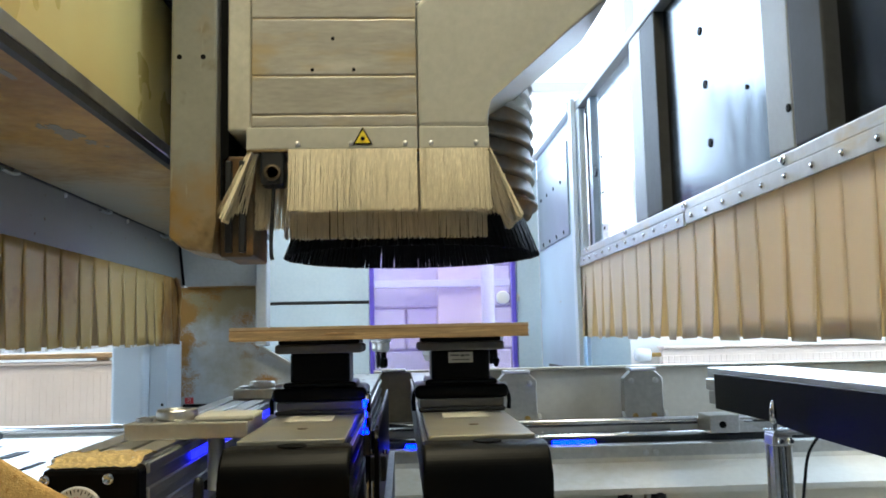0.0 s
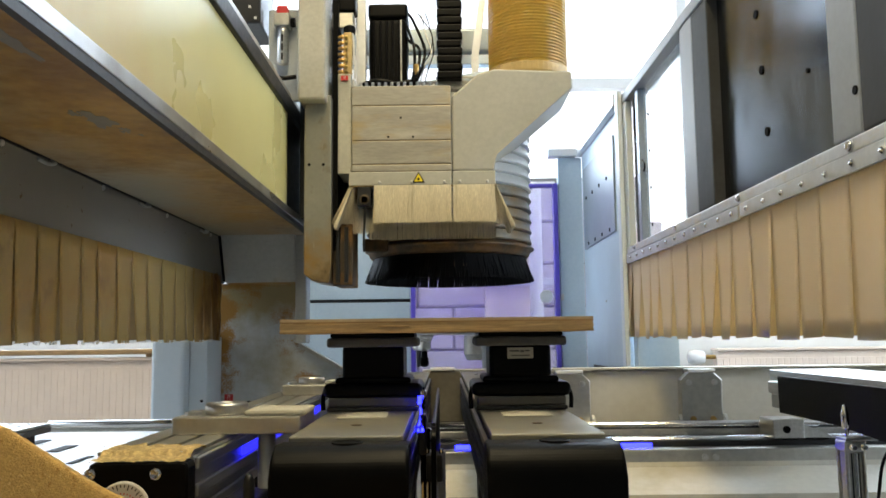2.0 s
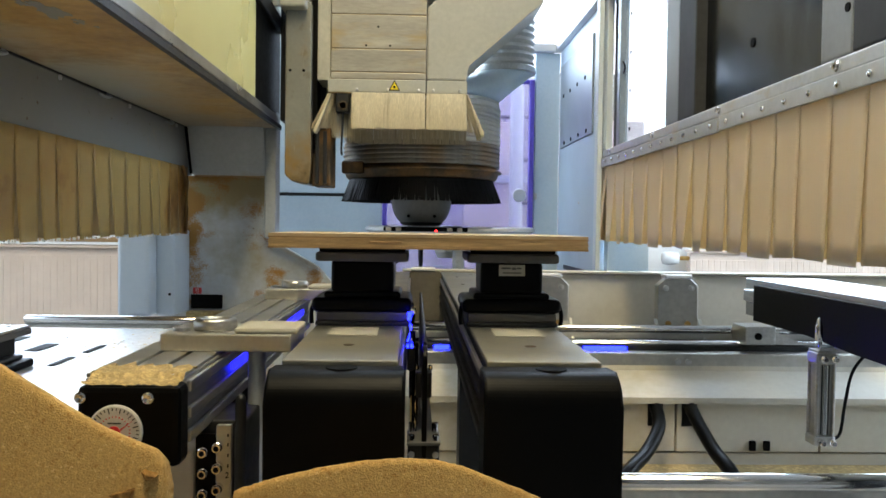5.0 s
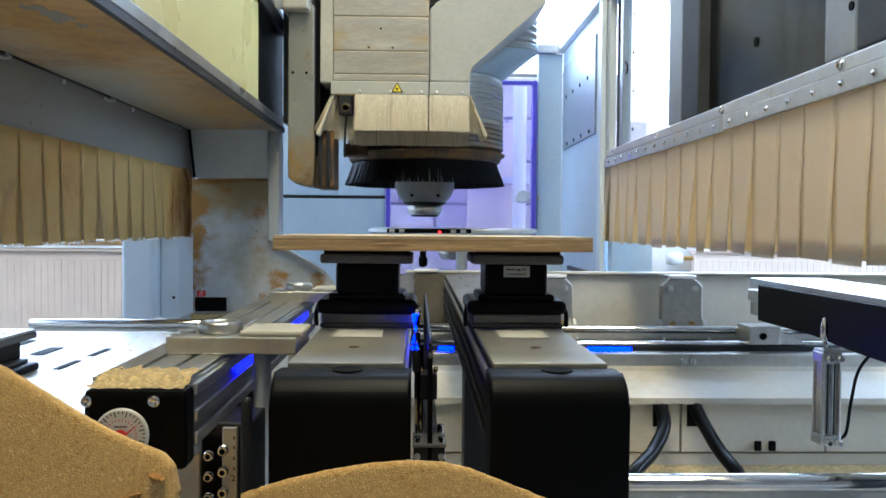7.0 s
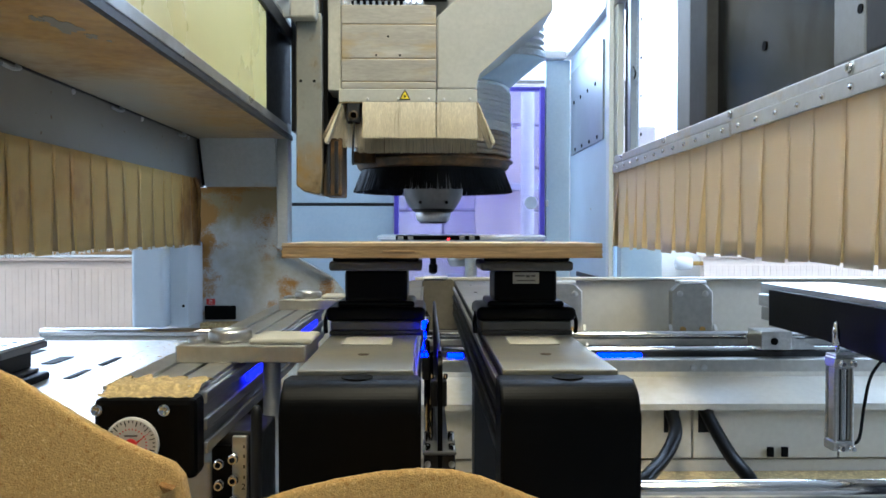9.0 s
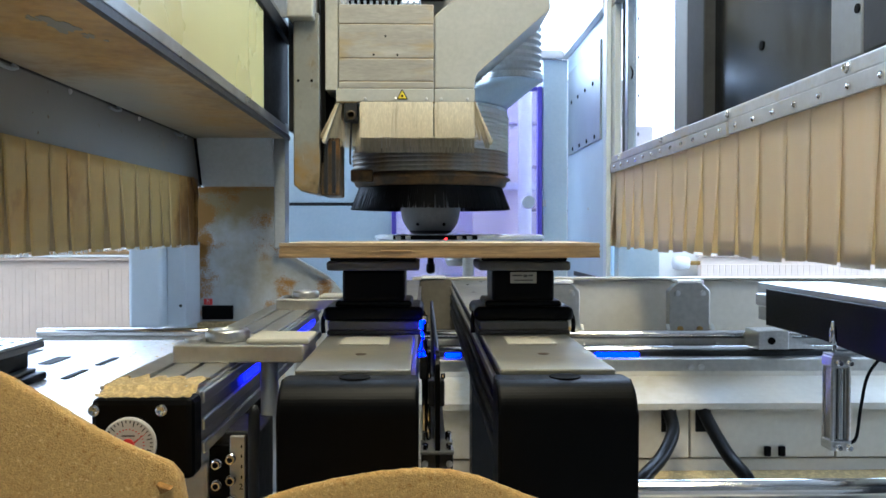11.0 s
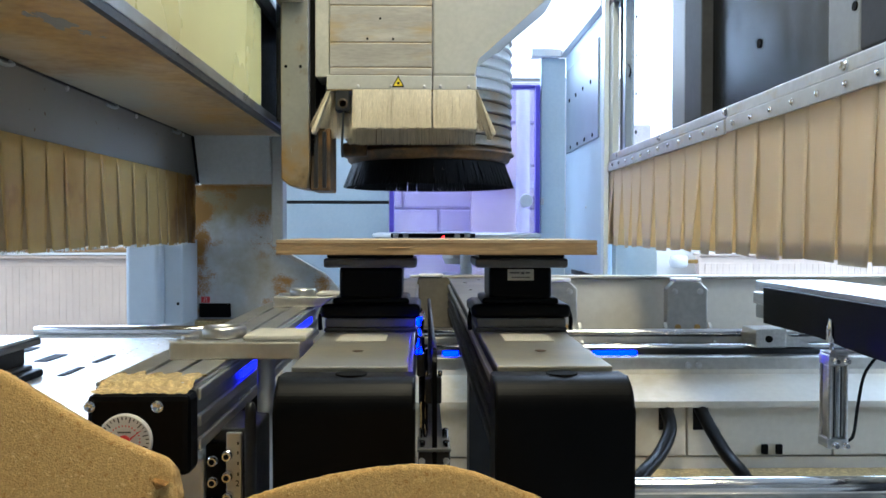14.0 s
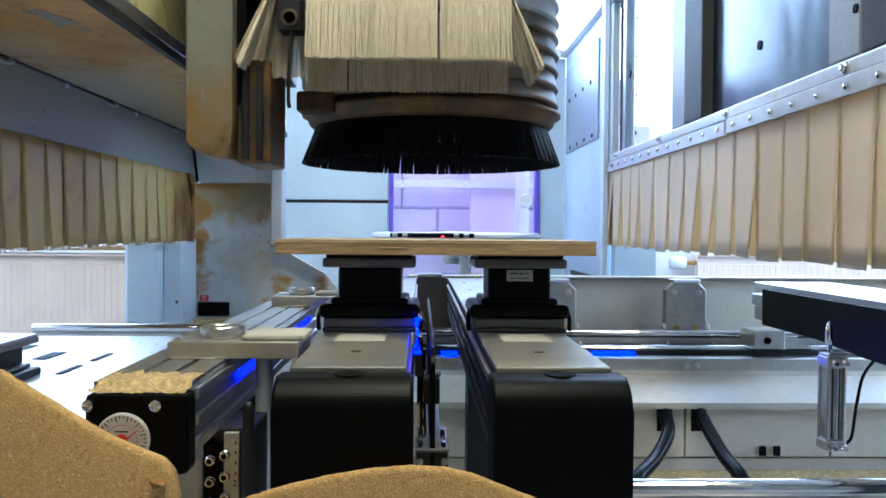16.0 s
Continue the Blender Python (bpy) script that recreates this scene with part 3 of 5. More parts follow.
# hoses hanging from the bed panel
for pts in ([(0.430, 1.52, 0.708), (0.431, 1.476, 0.694), (0.426, 1.43, 0.666), (0.389, 1.37, 0.638), (0.338, 1.30, 0.622), (0.30, 1.26, 0.59)], [(0.492, 1.52, 0.708), (0.493, 1.476, 0.694), (0.496, 1.42, 0.666), (0.500, 1.36, 0.640), (0.506, 1.30, 0.622), (0.51, 1.26, 0.59)]):
    settle(solid("cable_hose", tube(pts, 0.0115, 16), M_RUBBER, "black rubber cable hose hanging from the bed panel", "hose", "cable hoses", smooth=True), BED)

# white slotted table on the left of the consoles
tab = thing("slotted_table", "white slotted table top strewn with wood chips", "table")
part("top", box(-1.1, -0.30, 0.75, 1.645, 0.78, 0.80, 0.003), M_WHITE, tab)
part("base", box(-1.05, -0.34, 0.8, 1.6, 0.0, 0.78), M_BED, tab)
for x, y, w in ((-0.615, 1.386, 0.011), (-0.526, 1.252, 0.005), (-0.525, 1.375, 0.005), (-0.70, 1.30, 0.011), (-0.70, 1.47, 0.011), (-0.44, 1.47, 0.005), (-0.615, 1.14, 0.011)):
    part("slot", prism([(x - w, y - 0.038), (x + w, y - 0.038), (x + w, y + 0.038), (x - w, y + 0.038)], 0.8005, 0.8015, "z"), M_INK, tab, "dark slot")
rng = random.Random(4)
bm = bmesh.new()
for i in range(520):
    x, y, s = rng.uniform(-0.95, -0.31), rng.uniform(0.9, 1.63), rng.uniform(0.0012, 0.0035)
    if rng.random() > 0.25 + 0.75 * (y - 0.9) / 0.73 * (x + 0.95) / 0.64 + 0.1:
        continue
    a = rng.uniform(0, 6.28)
    v = [bm.verts.new((x + s * math.cos(a + k * 1.57) * (1.6 if k % 2 else 0.7), y + s * math.sin(a + k * 1.57), 0.8008 + (0.001 if k == 0 else 0))) for k in range(4)]
    bm.faces.new(v)
solid("wood_chips", bm, M_DUST, "scattered wood chips on the white table", "sawdust", kind="stuff")

# ---- consoles with their pods ----
CT = 0.888


def console(x0, x1, y0, y1, label):
    ob = thing("console", label, "console beam", "console beams")
    w = x1 - x0
    part("beam", box(x0 + 0.006, x1 - 0.006, y0 + 0.05, y1, 0.800, CT - 0.006, 0.002), M_DARK, ob)
    part("top_plate", box(x0 + 0.004, x1 - 0.004, y0 + 0.055, y1 - 0.004, CT - 0.006, CT, 0.0015), M_TOPPLATE, ob, "dull aluminium top plate, dusty")
    for s, xx in ((-1, x0 + 0.006), (1, x1 - 0.006)):
        for z in (0.868, 0.846, 0.824, 0.806):
            part("groove_rib", box(min(xx, xx + s * 0.005), max(xx, xx + s * 0.005), y0 + 0.06, y1, z - 0.004, z + 0.004, 0.001), M_ALUD if z > 0.86 else M_DARK, ob)
    for k in range(8):
        y = 1.25 + k * 0.12
        part("plate_hole", lathe([(0.003, 0), (0.004, 0.0006)], ((x0 + x1) / 2 + (0.02 if k % 2 else -0.02), y, CT), 10), M_INK, ob)
    part("inlay", box(x0 + w * 0.24, x1 - w * 0.28, 0.918, 0.985, CT + 0.0005, CT + 0.0015), M_INLAY, ob, "pale paper inlay")
    # brown disc drawn for a small dark hole in the plate
    part("small_top_hole", lathe([(0.005, 0), (0.006, 0.0006)], ((x0 + x1) / 2, 0.85, CT), 16), M_RIM, ob)
    # rounded black end cap
    pts = [(y0, 0.70), (y0, CT - 0.030)]
    for k in range(1, 8):
        a = math.pi / 2 * k / 7
        pts.append((y0 + 0.028 - 0.028 * math.cos(a), CT - 0.030 + 0.026 * math.sin(a)))
    pts += [(y0 + 0.0545, CT - 0.004), (y0 + 0.0545, 0.70)]
    cap = part("end_cap", prism(pts, x0 - 0.003, x1 + 0.003, "x", bev=0.004), M_BLACK, ob, "glossy black plastic end cap")
    part("cap_hole", lathe([(0.014, -0.004), (0.014, 0.0004), (0.0135, 0.0006), (0.0005, 0.0006)], ((x0 + x1) / 2 + 0.003, y0 + 0.038, CT - 0.0034), 24), M_INK, cap)
    part("lower_lip", box(x0 + 0.02, x1 - 0.03, y0 - 0.003, y0 + 0.003, 0.715, 0.728, 0.002), M_BLACK, cap)
    part("support_foot", box(x0 + 0.02, x1 - 0.02, 2.09, 2.16, 0.757, 0.80), M_ALUD, ob)
    part("support_foot", box(x0 + 0.02, x1 - 0.02, 1.49, 1.57, 0.55, 0.80), M_DARK, ob)
    return ob


console(-0.1255, -0.0125, 0.70, 2.16, "console beam with dull aluminium top and black end cap")
console(0.0605, 0.1735, 0.70, 2.16, "console beam with dull aluminium top and black end cap")


def pod(cx, label):
    ob = thing("vacuum_pod", label, "vacuum pod", "vacuum pods")
    y0 = 1.012
    part("base_plate", box(cx - 0.056, cx + 0.056, y0 - 0.004, y0 + 0.112, CT, CT + 0.0055, 0.002), M_DARK, ob)
    part("base_rim", box(cx - 0.0545, cx + 0.0545, y0 - 0.001, y0 + 0.108, CT + 0.0055, CT + 0.0165, 0.002), M_GREYPLATE, ob)
    part("skirt", box(cx - 0.061, cx + 0.061, y0 - 0.003, y0 + 0.11, CT + 0.0165, CT + 0.034, 0.007, seg=4), M_RUBBER, ob)
    part("collar", box(cx - 0.047, cx + 0.047, y0 + 0.005, y0 + 0.10, CT + 0.032, CT + 0.041, 0.004, seg=3), M_RUBBER, ob)
    for s in (-1, 1):
        part("clip", tube([(cx + s * 0.060, y0 + 0.02, CT + 0.026), (cx + s * 0.0625, y0 + 0.012, CT + 0.015), (cx + s * 0.0615, y0 + 0.01, CT + 0.001)], 0.0028, 8, steps=8), M_RUBBER, ob)
    part("neck", box(cx - 0.0385, cx + 0.0385, y0 + 0.008, y0 + 0.092, CT + 0.038, 0.968, 0.006, seg=3), M_BLACK, ob)
    part("top_plate", box(cx - 0.056, cx + 0.056, y0 - 0.006, y0 + 0.106, 0.966, 0.9775, 0.003), M_GREYPLATE, ob)
    part("rubber_pad", box(cx - 0.052, cx + 0.052, y0 - 0.003, y0 + 0.103, 0.9775, 0.983, 0.002), M_RUBBER, ob)
    return ob


pod(-0.0665, "black vacuum pod with a grey clamping plate under the plywood panel")
p2 = pod(0.1165, "black vacuum pod with a white maker's sticker under the plywood panel")
st = part("sticker", box(0.1005, 0.1325, 1.0185, 1.0198, 0.950, 0.9635), M_INLAY, p2, "white printed sticker")
for k, (a, b) in enumerate(((0.103, 0.115), (0.1165, 0.121), (0.1225, 0.128))):
    part("print_bar", box(a, b, 1.0178, 1.0184, 0.9585 - 0.001 * (k % 2), 0.9605), M_GREYPLATE, st)
part("print_bar", box(0.105, 0.128, 1.0178, 1.0184, 0.953, 0.9545), M_GREYPLATE, st)

# ---- plywood panel ----
ply = thing("plywood_panel", "birch plywood panel lying across the two vacuum pods", "panel")
zs = [0.983, 0.9845, 0.9870, 0.9885, 0.991, 0.9925, 0.995, 0.9965, 1.0]
for i, (a, b) in enumerate(zip(zs, zs[1:])):
    e = 0.0004 * ((i * 7) % 3)
    part("ply", box(-0.171 + e, 0.198 - e, 0.959 + e, 1.16, a, b), (M_PLYTOP if i == 7 else M_PLY if i % 2 else M_VENEER) if i not in (2, 4) else M_PLY, ply)
part("knot", box(-0.055, -0.018, 0.9583, 0.960, 0.9895, 0.9915, 0.0004), M_VENEER, ply, "dark knot in the edge")

# ---- console at the right with its stop cylinder ----
c3 = thing("console", "console beam with bright silver profile and black side panel", "console beam", "console beams")
part("profile", box(0.652, 0.80, 0.55, 1.625, 0.895, 0.915, 0.002), M_ALU, c3, "bright silver aluminium profile")
part("profile", box(0.650, 0.80, 0.55, 1.632, 0.870, 0.892, 0.002), M_ALU, c3)
part("profile", box(0.654, 0.80, 0.55, 1.628, 0.842, 0.868, 0.002), M_ALUD, c3)
part("side_panel", prism([(0.55, 0.815), (1.20, 0.830), (1.34, 0.838), (1.558, 0.838), (1.56, 0.905), (0.55, 0.905)], 0.641, 0.651, "x"), M_BLACK, c3, "matt black side panel")
part("foot", prism([(1.59, 0.786), (1.59, 0.822), (1.66, 0.822), (1.66, 0.786)], 0.64, 0.70, "x", bev=0.002), M_ALU, c3, "silver sliding foot")
part("foot_wedge", prism([(0.70, 0.787), (0.76, 0.787), (0.70, 0.812)], 1.595, 1.65, "y"), M_ALU, c3)
part("foot_screw", lathe([(0.007, 0), (0.007, -0.003)], (0.665, 1.59, 0.803), 14, axis="y"), M_INK, c3)
part("leg", box(0.68, 0.76, 0.9, 0.96, 0.2222, 0.842), M_DARK, c3)
settle(c3, BED)

cy = thing("stop_cylinder", "silver pneumatic stop cylinder hanging from the console", "pneumatic cylinder")
cx, cyy = 0.619, 1.245
part("bracket", box(cx - 0.014, cx + 0.034, cyy - 0.016, cyy + 0.016, 0.826, 0.830, 0.001), M_ALU, cy)
part("bracket_arm", box(cx + 0.024, cx + 0.029, cyy - 0.012, cyy + 0.012, 0.830, 0.856, 0.001), M_ALU, cy)
part("head", box(cx - 0.016, cx + 0.016, cyy - 0.016, cyy + 0.016, 0.810, 0.826, 0.002), M_ALU, cy)
part("barrel", box(cx - 0.0125, cx + 0.0125, cyy - 0.012, cyy + 0.012, 0.700, 0.810, 0.003), M_ALUD, cy)
for dx in (-0.0052, 0.0052):
    part("barrel_groove", box(cx + dx - 0.0012, cx + dx + 0.0012, cyy - 0.0124, cyy - 0.0118, 0.702, 0.808), M_DARK, cy)
part("barrel_rib", box(cx - 0.0028, cx + 0.0028, cyy - 0.0136, cyy - 0.0121, 0.701, 0.809, 0.0006), M_CHROME, cy)
for sx in (-1, 1):
    for sy in (-1, 1):
        part("tie_rod", rod(0.003, 0.11, (cx + sx * 0.0125, cyy + sy * 0.0125, 0.700), "z", 10), M_ALU, cy)
part("tail", box(cx - 0.016, cx + 0.016, cyy - 0.016, cyy + 0.016, 0.685, 0.700, 0.002), M_ALU, cy)
part("piston_rod", rod(0.003, 0.014, (cx - 0.004, cyy, 0.830), "z", 12), M_CHROME, cy)
part("stop_pin", lathe([(0.003, 0), (0.0055, 0.002), (0.0055, 0.022), (0.0045, 0.026), (0.003, 0.033), (0.001, 0.036)], (cx - 0.006, cyy, 0.842), 16), M_CHROME, cy, smooth=True)
for dz in (0.692, 0.818):
    for s in (-1, 1):
        part("fitting", lathe([(0.005, 0), (0.005, -0.008), (0.0035, -0.010), (0.0035, -0.014)], (cx + s * 0.008, cyy - 0.016, dz), 12, axis="y"), M_CHROME, cy)
part("air_line", tube([(cx + 0.014, cyy - 0.01, 0.694), (cx + 0.026, cyy - 0.01, 0.705), (cx + 0.038, cyy, 0.75), (cx + 0.05, cyy, 0.80), (cx + 0.085, cyy, 0.84)], 0.0025, 8), M_RUBBER, cy, "black air line")
settle(cy, BED)

# ---- slender rail and lift hardware between the consoles ----
lift = thing("lift_rail", "dark upright guide strip with blue-lit hardware between the consoles", "guide strip")
blade = [(0.885, 0.76), (0.883, 0.868)]
for k in range(1, 6):
    q = math.pi / 2 * k / 5
    blade.append((0.883 + 0.02 * (1 - math.cos(q)), 0.868 + 0.012 * math.sin(q)))
part("strip", prism(blade + [(1.63, 0.876), (1.63, 0.76)], 0.0068, 0.0122, "x", bev=0.0008), M_BLACK, lift)
part("strip_edge", tube([(0.0095, 0.91, 0.8815), (0.0095, 1.25, 0.8795), (0.0095, 1.62, 0.8775)], 0.0022, 8, steps=6), M_DARK, lift)
part("carrier", box(-0.008, 0.026, 0.885, 0.93, 0.752, 0.776, 0.002), M_DARK, lift)
part("carrier_plate", box(-0.009, 0.027, 0.880, 0.935, 0.7765, 0.780, 0.001), M_GREYPLATE, lift)
for x in (-0.004, 0.022):
    part("carrier_bolt", lathe([(0.0035, 0.7805), (0.0035, 0.786), (0.0028, 0.787), (0.001, 0.787)], (x, 0.888, 0), 12), M_CHROME, lift)
    part("carrier_bolt", lathe([(0.0035, 0.7805), (0.0035, 0.790), (0.0028, 0.791), (0.001, 0.791)], (x, 0.926, 0), 12), M_CHROME, lift)
    part("carrier_screw", lathe([(0.0035, 0), (0.0035, -0.003), (0.001, -0.004)], (x, 0.885, 0.766), 12, axis="y"), M_ALUD, lift)
roller = part("roller_bracket", box(-0.0005, 0.0185, 0.955, 0.985, 0.812, 0.842, 0.002), M_DARK, lift, "dark roller bracket with bright bolts")
for x in (0.001, 0.017):
    part("roller_bolt", rod(0.0025, 0.006, (x, 0.97, 0.842), "z", 10), M_CHROME, roller)
part("roller_line", tube([(0.0, 0.955, 0.815), (-0.002, 0.95, 0.80), (0.002, 0.945, 0.785), (0.0, 0.93, 0.780)], 0.0013, 8, steps=10), M_RUBBER, roller)
part("rod", rod(0.0035, 0.15, (-0.0045, 1.0, 0.735), "z", 12), M_CHROME, lift)
part("rod", rod(0.0025, 0.13, (0.0005, 1.03, 0.735), "z", 12), M_CHROME, lift)
part("rod_cap", lathe([(0.002, 0.903), (0.0035, 0.905), (0.0035, 0.912), (0.002, 0.914)], (-0.004, 1.0, 0), 12), M_CHROME, lift)
part("valve_body", box(-0.0105, -0.001, 0.985, 1.02, 0.838, 0.866, 0.002), M_DARK, lift)
part("glow_tip", box(-0.0105, -0.006, 0.992, 0.998, 0.897, 0.907, 0.001), M_BLUE, lift, "small blue indicator")
part("glow_tip", tube([(-0.0075, 1.0, 0.893), (-0.0065, 1.0, 0.884), (-0.0085, 1.0, 0.876), (-0.0105, 1.0, 0.871)], 0.0012, 8, steps=12), M_BLUE, lift)
part("glow_tip", box(-0.0115, -0.0085, 0.985, 0.990, 0.865, 0.8695, 0.001), M_BLUE, lift)
part("glow_tip", box(-0.0070, -0.0035, 0.985, 0.990, 0.865, 0.8695, 0.001), M_BLUE, lift)
part("crosspiece", prism([(-0.03, 0.757), (0.078, 0.757), (0.078, 0.872), (0.060, 0.890), (-0.012, 0.890), (-0.03, 0.872)], 2.17, 2.20, "y", bev=0.003), M_STOP, lift, "cast end plate with its shade put in the colour")
part("crosspiece_cap", box(-0.015, 0.05, 2.165, 2.20, 0.8905, 0.899, 0.003), M_WHITE, lift, "white plastic cap")
part("base", box(-0.004, 0.022, 0.90, 1.66, 0.45, 0.752), M_DARK, lift)

# ---- gauge bar on the left with clamp plates ----
gb = thing("clamp_bar", "aluminium clamp bar with a black gauge block and slotted top", "clamp bar")
BX0, BX1, BT = -0.318, -0.222, 0.864
part("profile", box(BX0, BX1, 0.81, 1.72, 0.80, BT - 0.004, 0.002), M_ALU, gb)
for k in range(3):
    a = BX0 + k * 0.033
    part("top_strip", box(a, a + 0.027, 0.812, 1.72, BT - 0.004, BT, 0.001), M_ALUD, gb)
for z in (0.852, 0.826, 0.803):
    part("side_rib", box(BX1, BX1 + 0.005, 0.812, 1.72, z - 0.006, z + 0.006, 0.002), M_ALU, gb)
# no lamp here: a glowing face imitates the blue reflection on the ribs
part("blue_spill", box(BX1 + 0.0005, BX1 + 0.0045, 1.00, 1.62, 0.834, 0.844), M_BLUESPILL, gb, "blue light spilled on the bar, drawn as a faint glow")
gblk = part("gauge_block", box(BX0 + 0.004, BX1 + 0.003, 0.778, 0.812, 0.782, BT - 0.006, 0.006), M_BLACK, gb, "black gauge block")
rd = random.Random(8)
bm = bmesh.new()
grid = [[bm.verts.new((BX0 + 0.006 + (BX1 - BX0 - 0.006) * i / 24, 0.783 + (0.075 + 0.012 * math.sin(i * 1.3) + rd.uniform(-0.006, 0.006)) * j / 14, (BT - 0.0065 if j == 0 else BT - 0.0045 if j < 5 else BT + 0.0004) + rd.uniform(0, 0.0022) - (0.003 if j == 14 else 0))) for j in range(15)] for i in range(25)]
for i in range(24):
    for j in range(14):
        bm.faces.new((grid[i][j], grid[i + 1][j], grid[i + 1][j + 1], grid[i][j + 1]))
part("dust_layer", bm, M_DUST, gb, "layer of sawdust", True)
gx, gz = -0.277, 0.8165
dial = part("dial", lathe([(0.025, 0), (0.025, -0.003), (0.0235, -0.004), (0.001, -0.004)], (gx, 0.7775, gz), 40, axis="y"), M_LABEL, gblk, "white round pressure dial", False)
for k in range(28):
    a = radians(-135 + 270 * k / 27)
    u = Vector((math.sin(a), math.cos(a)))
    r0 = 0.020 if k % 3 else 0.0175
    q = Vector((u[1], -u[0])) * 0.0004
    part("tick", prism([tuple(Vector((gx, gz)) + u * r0 + q), tuple(Vector((gx, gz)) + u * 0.0225 + q), tuple(Vector((gx, gz)) + u * 0.0225 - q), tuple(Vector((gx, gz)) + u * r0 - q)], 0.7728, 0.7734, "y"), M_INK, dial)
for k in range(22):
    a = radians(-130 + 260 * k / 21)
    u, q = Vector((math.sin(a), math.cos(a))), Vector((math.cos(a), -math.sin(a))) * 0.0005
    c = Vector((gx, gz))
    part("inner_mark", prism([tuple(c + u * 0.0135 + q), tuple(c + u * 0.0150 + q), tuple(c + u * 0.0150 - q), tuple(c + u * 0.0135 - q)], 0.7729, 0.7734, "y"), M_REDLAB, dial)
part("print_bar", prism([(gx - 0.006, gz + 0.0075), (gx + 0.006, gz + 0.0075), (gx + 0.006, gz + 0.009), (gx - 0.006, gz + 0.009)], 0.7729, 0.7734, "y"), M_GREYPLATE, dial)
part("needle", prism([(gx - 0.010, gz - 0.008), (gx - 0.008, gz - 0.011), (gx + 0.018, gz + 0.012)], 0.7718, 0.7726, "y"), M_REDLAB, dial, "red needle")
part("needle_hub", lathe([(0.006, 0), (0.006, -0.002), (0.001, -0.003)], (gx, 0.7728, gz), 16, axis="y"), M_REDLAB, dial)
for x in (BX0 + 0.009, BX1 - 0.025):
    part("screw", lathe([(0.0055, 0), (0.0055, -0.004), (0.004, -0.005), (0.001, -0.003)], (x, 0.778, 0.848), 14, axis="y"), M_CHROME, gblk)
part("leg", box(BX0 + 0.02, BX1 - 0.02, 1.25, 1.33, -0.13, 0.80), M_DARK, gb)
BAR = 0.885
settle(gb, BAR)

for y0, y1, x0, x1, label in ((0.95, 1.06, -0.29, -0.142, "aluminium clamp plate with a steel disc and a white pad"), (1.60, 1.70, -0.29, -0.14, "aluminium clamp plate with a steel disc at the bar end")):
    cp = thing("clamp_plate", label, "clamp plate", "clamp plates")
    part("plate", box(x0, x1, y0, y1, BT, BT + 0.020, 0.002), M_ALUD, cp)
    part("disc", lathe([(0.0245, 0), (0.0255, 0.002), (0.0255, 0.011), (0.0235, 0.0135), (0.018, 0.0135), (0.017, 0.0115), (0.001, 0.0115)], (x0 + 0.052, (y0 + y1) / 2 - 0.01, BT + 0.020), 32), M_ALU, cp, "round steel disc", True)
    part("pad", box(x0 + 0.082, x1 + 0.006, y0 + 0.004, y1 - 0.03, BT + 0.020, BT + 0.027, 0.003), M_INLAY, cp, "milky plastic pad")
    part("knob", lathe([(0.010, 0), (0.010, 0.004), (0.001, 0.006)], (x0 + 0.016, y0 + 0.03, BT + 0.020), 16), M_ALU, cp)
    part("column", rod(0.0105, 0.255, (x1 - 0.044, y0 + 0.03, BT - 0.255), "z", 18), M_GALV, cp, smooth=True)
    part("sleeve", rod(0.0135, 0.10, (x1 - 0.044, y0 + 0.03, BT - 0.2545), "z", 18), M_GALV, cp, smooth=True)
    part("column_foot", box(x1 - 0.075, x1 - 0.03, y0 + 0.01, y0 + 0.06, -0.13, BT - 0.255, 0.003), M_ALUD, cp)
    settle(cp, BAR)

vb = thing("valve_box", "grey valve box with push-in air fittings", "valve box")
part("box", box(-0.262, -0.2075, 0.785, 0.90, 0.56, 0.797, 0.003), M_BED, vb)
part("board", box(-0.207, -0.1605, 0.792, 0.87, 0.56, 0.824, 0.002), M_DARK, vb)
part("front_board", box(-0.2065, -0.1875, 0.786, 0.7915, 0.60, 0.812, 0.001), M_BLACK, vb)
tagstrip = part("tag_strip", box(-0.187, -0.173, 0.785, 0.7915, 0.60, 0.821, 0.001), M_ALUD, vb, "silver strip with printed marks")
for k, z in enumerate((0.812, 0.803, 0.793, 0.783)):
    part("print_bar", box(-0.1765, -0.1752, 0.7845, 0.7849, z - 0.002, z + 0.001), M_INK, tagstrip)
letters("2", 0.008, pose(-0.1765, 0.7846, 0.7735, 90), M_INK, tagstrip)
for x, zt in ((-0.198, 0.7965), (-0.1845, 0.8015)):
    for k in range(4):
        part("fitting", lathe([(0.0048, 0), (0.0048, -0.006), (0.0040, -0.007), (0.0040, -0.011), (0.0026, -0.011), (0.0024, -0.004)], (x, 0.7845 if x > -0.19 else 0.7855, zt - k * 0.0197), 16, axis="y"), M_CHROME, vb)
        part("fitting_mouth", lathe([(0.0025, 0), (0.0025, -0.001)], (x, 0.776, zt - k * 0.0197), 12, axis="y"), M_INK, vb)
part("guide_post", lathe([(0.0055, 0.55), (0.0055, 0.842), (0.0050, 0.846), (0.0035, 0.850), (0.001, 0.851)], (-0.1635, 0.782, 0), 16), M_DARK, vb, "dark grey rounded post", True)
part("leg", box(-0.262, -0.165, 0.80, 0.86, 0.0, 0.56), M_DARK, vb)

